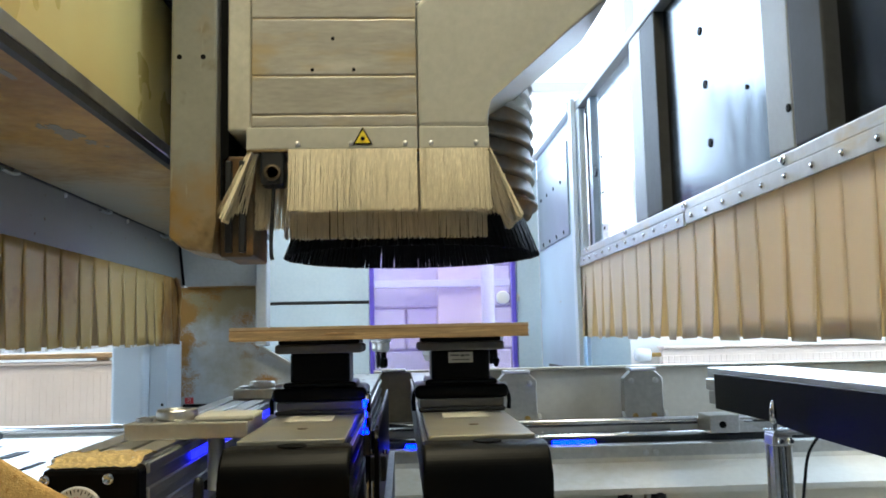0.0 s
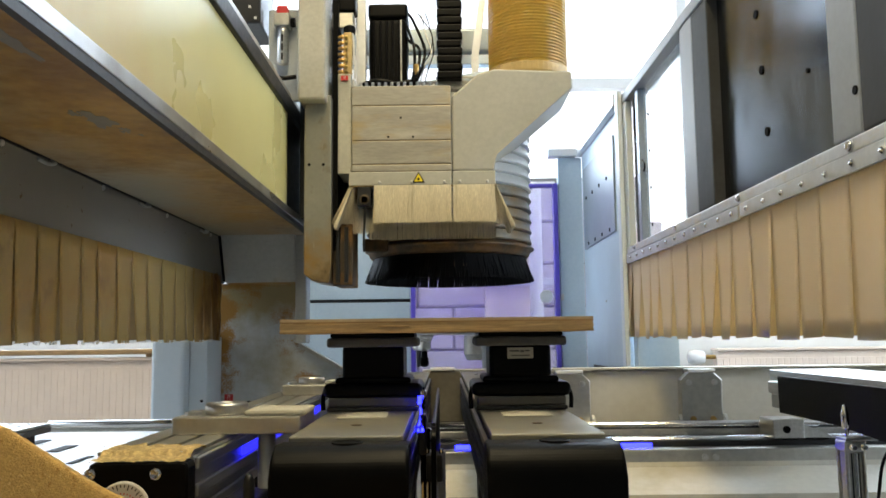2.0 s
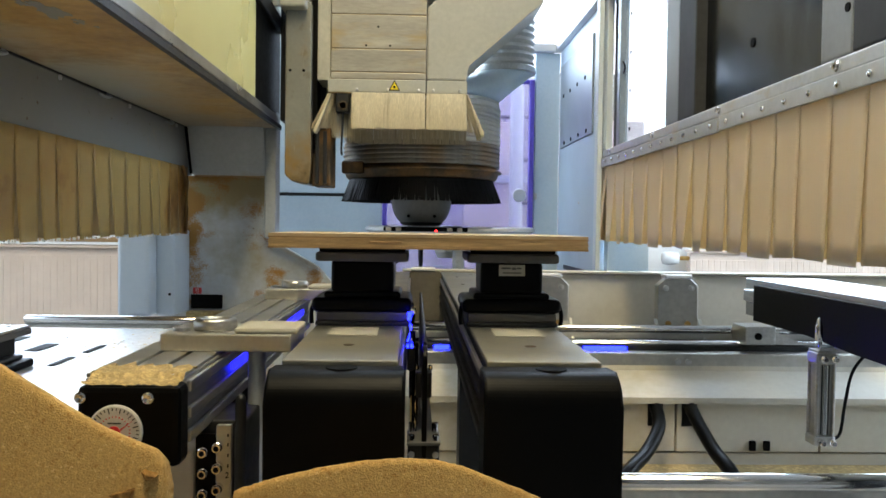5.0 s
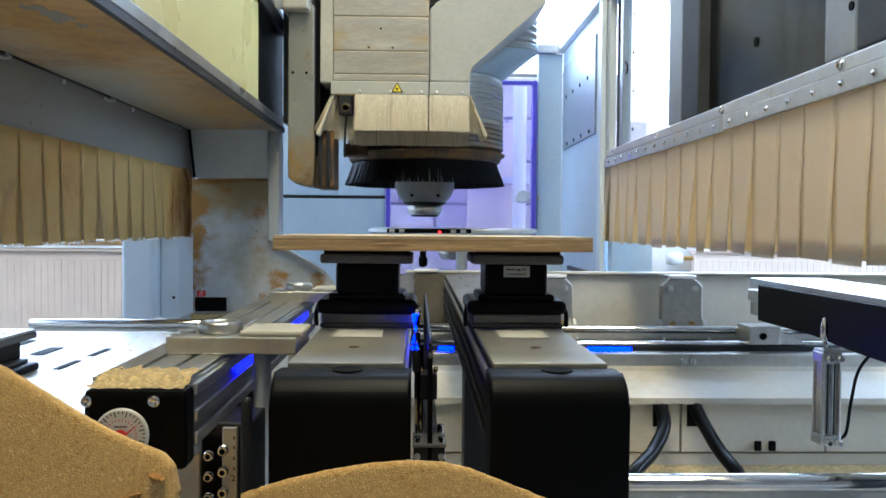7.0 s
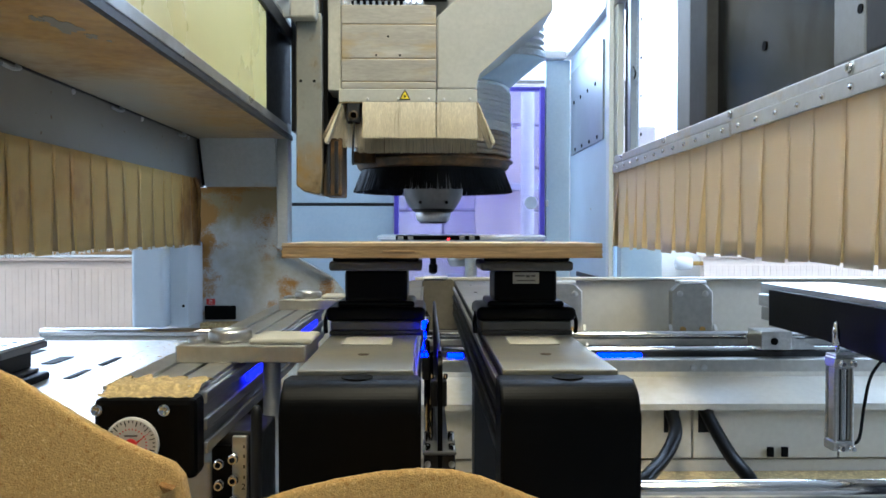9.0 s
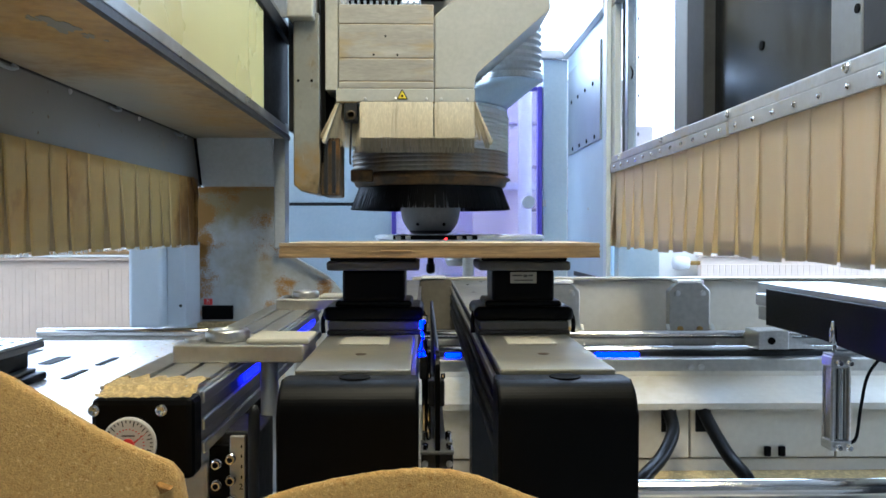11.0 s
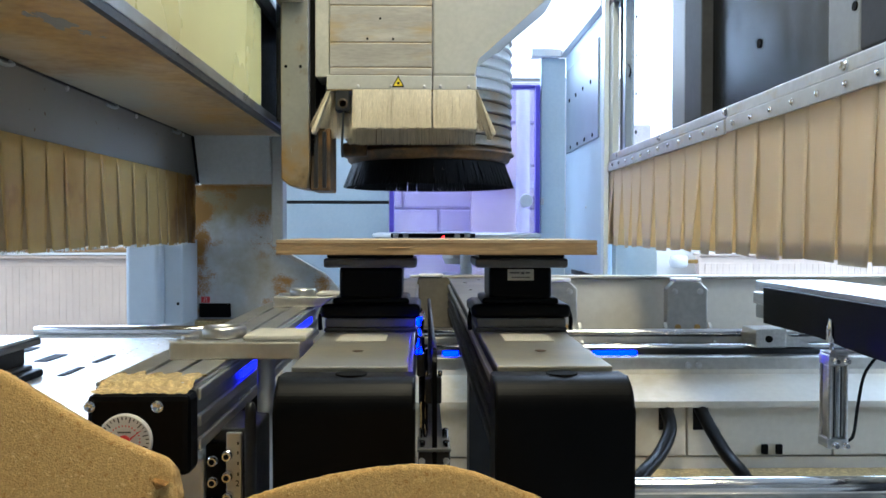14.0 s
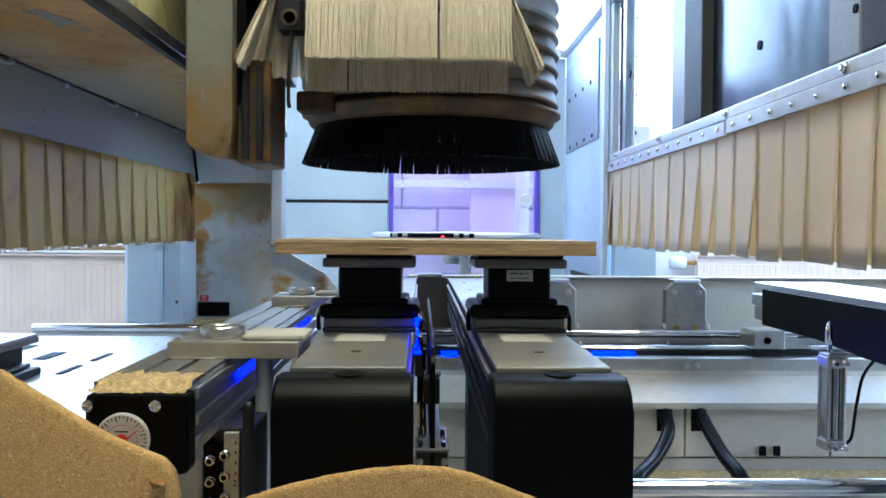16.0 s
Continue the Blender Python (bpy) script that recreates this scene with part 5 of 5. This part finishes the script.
for x in (-0.343, -0.307):
    part("slide_hole", lathe([(0.004, 0), (0.004, -0.001)], (x, FY - 0.010, 1.418), 12, axis="y"), M_INK, hc)
part("slide_block", box(-0.2865, -0.236, FY + 0.02, FY + 0.16, 1.112, 1.27, 0.004), M_RIM, hc, "brown oily guide block")
for x in (-0.277, -0.256):
    part("guide_bar", box(x, x + 0.010, FY + 0.008, FY + 0.0195, 1.118, 1.26, 0.002), M_DARK, hc)
part("slide_back", box(-0.30, -0.26, FY + 0.12, FY + 0.25, 1.15, 1.66, 0.003), M_DARK, hc)
part("upper_box", box(-0.367, -0.297, FY - 0.05, FY + 0.08, 1.577, 2.05, 0.006), M_OLDCREAM, hc)
part("regulator_plate", box(-0.462, -0.364, FY + 0.045, FY + 0.055, 1.60, 1.852, 0.01, seg=3), M_GREYPAINT, hc, "grey mounting plate")
reg = part("regulator", lathe([(0.006, 1.690), (0.014, 1.694), (0.015, 1.78), (0.015, 1.79)], (-0.418, FY + 0.02, 0), 24), M_ALU, hc, "silver air regulator", True)
part("regulator_head", box(-0.440, -0.398, FY - 0.002, FY + 0.044, 1.790, 1.825, 0.004), M_ALUD, reg)
part("regulator_knob", box(-0.433, -0.405, FY + 0.004, FY + 0.038, 1.825, 1.846, 0.003), M_REDLAB, reg, "red adjusting cap")
for z in (1.70, 1.725, 1.75):
    part("sight_slot", box(-0.4195, -0.4155, FY + 0.0035, FY + 0.0055, z, z + 0.018), M_INK, reg)
part("side_knob", rod(0.012, 0.012, (-0.398, FY + 0.02, 1.805)), M_RUBBER, reg)
part("clip", tube([(-0.445, FY + 0.03, 1.668), (-0.42, FY + 0.02, 1.655), (-0.385, FY + 0.03, 1.662)], 0.006, 8), M_RUBBER, hc)
tag = part("warning_tag", box(-0.263, -0.245, FY - 0.004, FY + 0.002, 1.640, 1.652), M_REDLAB, head, "small red tag")
letters("?!", 0.011, pose(-0.254, FY - 0.0045, 1.646, 90), M_LABEL, tag)
vs = part("valve_strip", box(-0.258, -0.236, FY + 0.004, FY + 0.03, 1.660, 1.772, 0.003), M_BRASSY, head, "tan valve strip with a row of air fittings")
for n in range(7):
    part("air_fitting", lathe([(0.0055, 0), (0.006, -0.004), (0.0045, -0.012), (0.002, -0.015)], (-0.258, FY + 0.012, 1.668 + 0.0155 * n), 12, axis="x"), M_ORANGE, vs)
    part("air_fitting", lathe([(0.0045, 0), (0.005, -0.006), (0.002, -0.009)], (-0.250, FY + 0.004, 1.664 + 0.0155 * n), 10, axis="y"), M_GOLD, vs)
part("white_line", tube([(-0.232, FY + 0.02, 1.63), (-0.231, FY + 0.018, 1.70), (-0.236, FY + 0.03, 1.77), (-0.246, FY + 0.04, 1.80)], 0.0025, 8), M_LABEL, head)
part("white_line", tube([(-0.226, FY + 0.025, 1.63), (-0.228, FY + 0.022, 1.69), (-0.225, FY + 0.035, 1.76), (-0.236, FY + 0.05, 1.81)], 0.002, 8), M_LABEL, head)
part("clamp_knob", lathe([(0.010, 0), (0.016, 0.006), (0.016, 0.022), (0.008, 0.028)], (-0.246, FY + 0.04, 1.775), 16), M_RUBBER, hc)
part("guide_block", box(-0.294, -0.236, FY + 0.05, FY + 0.10, 1.80, 1.845, 0.004), M_ALUD, hc)
part("guide_clamp", box(-0.285, -0.230, FY + 0.045, FY + 0.10, 1.846, 1.90, 0.005), M_BLACK, hc)
part("guide_post", box(-0.238, -0.209, FY + 0.12, FY + 0.14, 1.63, 2.05, 0.002), M_GALV, hc)
part("drive_box", box(-0.60, -0.470, FY - 0.02, FY + 0.15, 1.79, 2.05, 0.005), M_DARK, hc, "dark drive box")
for x, z in ((-0.53, 1.80), (-0.50, 1.83), (-0.485, 1.80), (-0.52, 1.86)):
    part("drive_lamp", box(x, x + 0.006, FY - 0.023, FY - 0.02, z, z + 0.006), M_LABEL, hc)
part("motor_bracket", box(-0.235, 0.02, FY + 0.06, FY + 0.20, 1.63, 1.642, 0.003), M_DARK, hc)
mo = part("motor", box(-0.198, -0.094, FY + 0.075, FY + 0.17, 1.642, 1.835, 0.012, seg=3), M_BLACK, hc, "black finned servo motor")
part("motor_head", box(-0.200, -0.092, FY + 0.07, FY + 0.172, 1.836, 1.876, 0.008, seg=3), M_BLACK, mo)
for n in range(5):
    a = -0.186 + 0.0165 * n
    part("motor_fin", box(a, a + 0.006, FY + 0.069, FY + 0.0745, 1.648, 1.83, 0.002), M_BLACK, mo)
part("motor_stripe", box(-0.113, -0.109, FY + 0.070, FY + 0.0745, 1.65, 1.83, 0.001), M_ALUD, mo)
for n, (a, top) in enumerate(((-0.09, 1.84), (-0.082, 1.80), (-0.075, 1.86))):
    part("cable", tube([(a - 0.01, FY + 0.04, 1.632), (a + 0.012, FY + 0.035, 1.66), (a + 0.015 + 0.006 * n, FY + 0.06, 1.74), (a - 0.004, FY + 0.08, top - 0.03), (a - 0.02, FY + 0.10, top)], 0.0042, 8), M_RUBBER, hc, "black cable")
part("cable_bundle", tube([(-0.21, FY + 0.04, 1.64), (-0.17, FY + 0.03, 1.648), (-0.12, FY + 0.035, 1.640), (-0.08, FY + 0.04, 1.65)], 0.007, 10), M_RUBBER, hc)
part("cable_sleeve", lathe([(0.007, 1.665), (0.008, 1.69), (0.006, 1.695)], (-0.07, FY + 0.04, 0), 12), M_ORANGE, hc)
for n in range(20):
    e = 0.003 * (n % 2)
    part("chain_link", box(-0.016 + e, 0.052 + e, FY + 0.10, FY + 0.155, 1.676 + 0.022 * n, 1.6965 + 0.022 * n, 0.004), M_BLACK, hc)
part("chain_bracket", box(-0.02, 0.10, FY + 0.156, FY + 0.25, 1.645, 1.70, 0.003), M_GREYPAINT, hc)
part("rear_beam", box(-0.30, 0.17, FY + 0.30, FY + 0.36, 1.816, 1.895, 0.012, seg=3), M_INSET, hc, "dull blue-grey cross tube")
part("beam_flange", box(-0.30, 0.17, FY + 0.30, FY + 0.34, 1.781, 1.811, 0.003), M_PALEBLUE, hc)
part("stay", prism([(0.085, 1.7), (0.107, 1.7), (0.107, 1.80), (0.150, 2.10), (0.128, 2.10), (0.085, 1.80)], FY + 0.285, FY + 0.298, "y"), M_GALV, hc)
part("crossbeam", box(-0.36, 0.134, FY + 0.251, FY + 0.30, 1.36, 1.70, 0.003), M_GREYPAINT, hc)
for n, (a, b) in enumerate(((-0.062, 0.0), (-0.05, 0.006), (-0.072, -0.004))):
    part("thin_wire", tube([(a, FY + 0.05, 1.64), (a + 0.012, FY + 0.06, 1.69), (b - 0.03, FY + 0.08, 1.74), (b - 0.045 + 0.01 * n, FY + 0.10, 1.80), (a + 0.004, FY + 0.10, 1.86)], 0.0018, 6), M_RUBBER if n else M_LABEL, hc)
# black strip filling in the shadow between slide and side cover
part("gap_shade_strip", box(-0.2865, -0.2735, FY + 0.02, FY + 0.10, 1.20, 2.05), M_INK, hc, "black strip drawn for the shaded gap beside the slide")
part("rear_column", box(-0.392, -0.30, FY + 0.14, FY + 0.20, 1.681, 2.05, 0.003), M_DARK, hc)
part("carriage", box(-0.392, -0.26, FY + 0.13, FY + 0.45, 1.30, 1.68, 0.004), M_DARK, hc)


def bristles(name, x0, x1, y, ztop, zbot, flare, n, parent, seed, rows=2, spread=0.0):
    """A row of flat bristle tufts; flare moves their tips in x and y."""
    r = random.Random(seed)
    bm = bmesh.new()
    for row in range(rows):
        for i in range(n):
            u = (i + r.random()) / n
            x, w = x0 + (x1 - x0) * u, (x1 - x0) / n * 0.8
            dx, dy, dz = flare[0] + spread * (u - 0.5) + r.uniform(-1, 1) * 0.003, flare[1] + r.uniform(-1, 1) * 0.004, r.uniform(-0.003, 0.003)
            yy = y + row * 0.006
            a = [(x - w, yy, ztop), (x + w, yy, ztop), (x + w * 0.6 + dx, yy + dy, zbot + dz), (x - w * 0.6 + dx, yy + dy, zbot + dz)]
            front = [bm.verts.new(p) for p in a]
            rear = [bm.verts.new((p[0], p[1] + 0.003, p[2])) for p in a]
            bm.faces.new(front), bm.faces.new(rear[::-1])
            for k in range(4):
                bm.faces.new((front[k], front[(k + 1) % 4], rear[(k + 1) % 4], rear[k]))
    return part(name, bm, M_BRISTLE, parent)


bristles("front_brush", -0.178, 0.018, FY - 0.004, 1.364, 1.266, (0.0, -0.02), 170, head, 1, 3)
bristles("front_brush", 0.022, 0.128, FY - 0.004, 1.364, 1.2655, (0.001, -0.019), 92, head, 9, 3)
bristles("rear_brush", -0.20, 0.135, FY + 0.09, 1.364, 1.239, (0.0, 0.012), 260, head, 2)

bristles("corner_brush", -0.243, -0.190, FY + 0.045, 1.364, 1.247, (-0.016, -0.012), 90, head, 3, 2, 0.052)
bristles("corner_brush", -0.243, -0.226, FY + 0.01, 1.364, 1.268, (-0.032, -0.006), 40, head, 7, 2, 0.028)
bristles("corner_brush", 0.112, 0.134, FY + 0.004, 1.364, 1.262, (0.020, -0.008), 44, head, 4, 2, 0.034)


def side_brush(x, out, seed):
    r = random.Random(seed)
    bm = bmesh.new()
    for i in range(160):
        y = FY + 0.11 * i / 159
        w = 0.0018
        dx, dz = out + r.uniform(-1, 1) * 0.004, r.uniform(-0.004, 0.004)
        back = 0.02 * (i / 159 * 2 - 1)
        a = [(x, y - w, 1.364), (x, y + w, 1.364), (x + dx, y + w + back, 1.255 + dz), (x + dx, y - w + back, 1.255 + dz)]
        front = [bm.verts.new(p) for p in a]
        rear = [bm.verts.new((p[0] + 0.003, p[1], p[2])) for p in a]
        bm.faces.new(front), bm.faces.new(rear[::-1])
        for k in range(4):
            bm.faces.new((front[k], front[(k + 1) % 4], rear[(k + 1) % 4], rear[k]))
    part("side_brush", bm, M_BRISTLE, head)


side_brush(0.130, 0.042, 5), side_brush(-0.236, -0.04, 6)
sn = part("sensor", box(-0.222, -0.186, FY - 0.002, FY + 0.04, 1.31, 1.363, 0.004), M_DARK, head, "dark sensor block")
part("sensor_eye", lathe([(0.013, 0), (0.013, -0.004), (0.009, -0.005), (0.008, 0.0)], (-0.203, FY - 0.002, 1.328), 20, axis="y"), M_RIM, sn)
part("hang_wire", tube([(-0.202, FY + 0.005, 1.31), (-0.204, FY + 0.002, 1.26), (-0.206, FY + 0.004, 1.21), (-0.204, FY + 0.004, 1.195)], 0.003, 8, steps=12), M_DARK, head)

# ---- brush hood round the spindle (origin on its axis) ----
hd = thing("brush_hood", "black bristle dust hood with a dusty steel ring", "dust hood")
r = random.Random(11)
bm = bmesh.new()
for layer in range(2):
    n = 400
    for i in range(n):
        a = 2 * math.pi * (i + r.random() + layer * 0.3) / n
        a2 = a + r.uniform(-0.012, 0.012)
        r0, r1 = 0.222 - 0.006 * layer, 0.248 - 0.006 * layer + r.uniform(-0.003, 0.003)
        z1 = 1.138 + r.uniform(-0.0008, 0.0015)
        if math.sin(a) < -0.8 and r.random() < 0.3:
            z1 += r.uniform(0.004, 0.022)  # some front tufts cut short so specks of light show
        w0, w1 = 0.0034, 0.0017
        t0, t1 = Vector((-math.sin(a), math.cos(a), 0)), Vector((-math.sin(a2), math.cos(a2), 0))
        p0, p1 = Vector((r0 * math.cos(a), r0 * math.sin(a), 1.212)), Vector((r1 * math.cos(a2), r1 * math.sin(a2), z1))
        q = [p0 - t0 * w0, p0 + t0 * w0, p1 + t1 * w1, p1 - t1 * w1]
        n3 = Vector((math.cos(a), math.sin(a), 0)) * 0.002
        f = [bm.verts.new(v) for v in q]
        b = [bm.verts.new(v - n3) for v in q]
        bm.faces.new(f), bm.faces.new(b[::-1])
        for k in range(4):
            bm.faces.new((f[k], f[(k + 1) % 4], b[(k + 1) % 4], b[k]))
part("bristles", bm, M_BRUSH, hd, "black bristles")
part("ring", lathe([(0.19, 1.21), (0.228, 1.205), (0.236, 1.212), (0.24, 1.226), (0.25, 1.228), (0.25, 1.234), (0.238, 1.238), (0.232, 1.25), (0.19, 1.25)], n=64, cap=False), M_RIM, hd, "steel ring brown with dust", True)
part("bracket", box(-0.235, -0.17, -0.19, -0.14, 1.215, 1.25, 0.005), M_RIM, hd)

# ---- telescopic hose between hood and spindle ----
RINGS = 14
bel = thing("bellows_hose", "pale ribbed extraction hose over the brush hood", "hose")
ring_parts = []
for i in range(RINGS):
    bm = lathe([(0.226, 0.0), (0.243, 0.001), (0.246, 0.004), (0.243, 0.007), (0.238, 0.028), (0.224, 0.030)], n=56, cap=False)
    ring_parts.append(part("hose_ring", bm, M_DIRTYHOSE if i < 5 else M_HOSE, bel, smooth=True))

# ---- spindle with its own extraction duct (origin on the axis) ----
sp = thing("milling_spindle", "grey milling spindle with rounded nose and slanted extraction duct", "spindle")
part("nose", lathe([(0.03, 1.072), (0.058, 1.080), (0.073, 1.092), (0.085, 1.110), (0.092, 1.132), (0.094, 1.16), (0.094, 1.42)], n=48), M_NOSE, sp, "rounded grey nose", True)
# shadow above the nut, modelled as a dark ring
part("nose_shadow_ring", lathe([(0.050, 1.073), (0.064, 1.080), (0.068, 1.086), (0.060, 1.086)], n=40, cap=False), M_DARK, sp)
part("nut", lathe([(0.044, 1.046), (0.050, 1.050), (0.054, 1.060), (0.056, 1.078), (0.05, 1.08)], n=36), M_ALU, sp, "silver spindle nut", True)
part("nut_face", lathe([(0.02, 1.040), (0.041, 1.041), (0.043, 1.047), (0.02, 1.048)], n=36), M_DARK, sp)
for x in (-0.04, 0.04):
    part("nose_bolt", lathe([(0.005, 0), (0.005, -0.004)], (x, -0.082, 1.105), 10, axis="y"), M_INK, sp)


def loft(a, ra, b, rb, n=48, steps=10):
    own = bmesh.new()
    rings = []
    for k in range(steps + 1):
        u = k / steps
        c, rr = Vector(a).lerp(Vector(b), u), ra + (rb - ra) * u
        rings.append([own.verts.new((c[0] + rr * math.cos(2 * math.pi * i / n), c[1] + rr * math.sin(2 * math.pi * i / n), c[2])) for i in range(n)])
    for p, q in zip(rings, rings[1:]):
        for i in range(n):
            own.faces.new((p[i], p[(i + 1) % n], q[(i + 1) % n], q[i]))
    own.faces.new(rings[0]), own.faces.new(rings[-1])
    return own


part("duct_collar", lathe([(0.235, 1.435), (0.240, 1.438), (0.240, 1.458), (0.235, 1.461)], n=56), M_ALUD, sp, smooth=False)
part("duct", loft((0.0, 0, 1.461), 0.232, (0.262, 0, 1.557), 0.088), M_BLUEGREY, sp, "slanted grey extraction duct", True)
part("hose_clamp", lathe([(0.089, 1.554), (0.092, 1.557), (0.092, 1.572), (0.089, 1.575)], (0.262, 0, 0), 40), M_ALU, sp)
part("upper_hose", lathe([(0.081 + (0.007 if k % 2 else 0), 1.573 + 0.011 * k) for k in range(74)], (0.262, 0, 0), 36), M_DUCTHOSE, sp, "white corrugated hose greyed to look shaded", False)


def motions():
    """All that moves: the carriage along the arm, hood and spindle up and down, the carousel and its tools."""
    along = [(0.0, -1.06), (0.3, -1.07), (0.5, -1.045), (0.75, -0.97), (1.0, -0.845), (1.25, -0.64), (1.5, -0.425), (1.75, -0.25), (2.0, -0.185), (2.3, -0.18), (3.6, -0.178), (4.0, -0.145), (4.3, -0.08),
             (4.5, -0.01), (4.6, 0.0), (12.1, 0.0), (12.2, -0.06), (12.4, -0.155), (12.5, -0.16), (14.6, -0.16), (14.8, -0.19), (15.0, -0.278), (15.25, -0.47), (15.5, -0.70), (15.75, -0.88), (16.0, -0.985)]
    hood_z = [(0.0, 0.0), (2.9, 0.0), (3.2, -0.03), (3.5, -0.052), (3.8, -0.057), (5.2, -0.057), (6.8, 0.0), (9.3, 0.0), (11.1, -0.058), (12.4, -0.058), (12.6, -0.045), (12.8, -0.025), (13.0, -0.005), (13.2, 0.0), (16.0, 0.0)]
    spin_z = [(0.0, 0.22), (2.1, 0.22), (2.5, 0.114), (2.8, 0.085), (3.0, 0.055), (3.2, 0.015), (3.4, -0.035), (3.6, -0.065), (3.8, -0.068), (5.2, -0.068), (6.6, 0.0), (9.3, 0.0), (11.0, -0.068), (12.4, -0.068), (12.6, -0.045), (12.8, -0.01), (13.0, 0.04), (13.2, 0.08),
              (13.5, 0.115), (13.8, 0.18), (14.1, 0.22), (16.0, 0.22)]
    turn = [(0.0, 0.0), (5.5, 0.0), (7.2, 34.0), (16.0, 34.0)]

    drift = [(0.0, 0.05), (0.5, 0.047), (1.0, 0.041), (1.5, 0.034), (2.0, 0.027), (2.5, 0.021), (3.0, 0.016), (3.5, 0.012), (4.0, 0.006), (4.5, 0.001), (4.7, 0.0), (16.0, 0.0)]
    drill_z = [(0.0, -0.09), (0.2, -0.055), (0.4, -0.012), (0.55, 0.0), (16.0, 0.0)]

    def value(rows, t):
        return float(np.interp(t, [a for a, _ in rows], [b for _, b in rows]))

    times = sorted({t for rows in (along, hood_z, spin_z, drift, drill_z) for t, _ in rows})
    for ob in (arm, lc, rc, hood, back, door, ca):
        walk(ob, [(t, pose(dx, 0, 0)) for t, dx in drift])
    walk(hc, [(t, pose(value(drift, t), value(along, t), 0)) for t in times])
    walk(head, [(t, pose(value(drift, t), value(along, t), value(drill_z, t))) for t in times])
    walk(bel, [(t, pose(SX + value(drift, t), SY + value(along, t), 0)) for t in times])
    walk(hd, [(t, pose(SX + value(drift, t), SY + value(along, t), value(hood_z, t))) for t in times])
    walk(sp, [(t, pose(SX + value(drift, t), SY + value(along, t), value(spin_z, t))) for t in times])
    zt = sorted({t for rows in (hood_z, spin_z) for t, _ in rows})
    for i, ring in enumerate(ring_parts):
        u = i / (RINGS - 1)
        walk(ring, [(t, pose(0, 0, (1.245 + value(hood_z, t)) * (1 - u) + (1.43 + value(spin_z, t)) * u)) for t in zt])
    turns = sorted({0.0, 5.5, 6.3, 7.2, 8.0, 16.0} | {t for t, _ in drift})
    walk(car, [(t, pose(CX + value(drift, t), CY, 0, 0, 0, value(turn, t))) for t in turns])
    low, slot = 1.044 - 0.068, math.atan2(SY - CY, SX - CX)
    radius = math.hypot(SX - CX, SY - CY)

    def pocket(t, k):
        a = slot + radians(value(turn, t) + 34.0 * k)
        return pose(CX + value(drift, t) + radius * math.cos(a), CY + radius * math.sin(a), low)

    def held(t):
        return pose(SX + value(drift, t), SY + value(along, t), 1.044 + value(spin_z, t))

    walk(tool_a, [(t, held(t)) for t in times if t < 4.6] + [(4.6, pocket(4.6, 0))] + [(t, pocket(t, 0)) for t in turns if t > 4.6])
    walk(tool_b, [(t, pocket(t, -1)) for t in turns[:-1]] + [(12.1, pocket(12.1, -1))] + [(t, held(t)) for t in times if t > 12.15])
    for j, ob in enumerate(others):
        walk(ob, [(t, pocket(t, j + 1 if j < 4 else -2)) for t in turns])


motions()
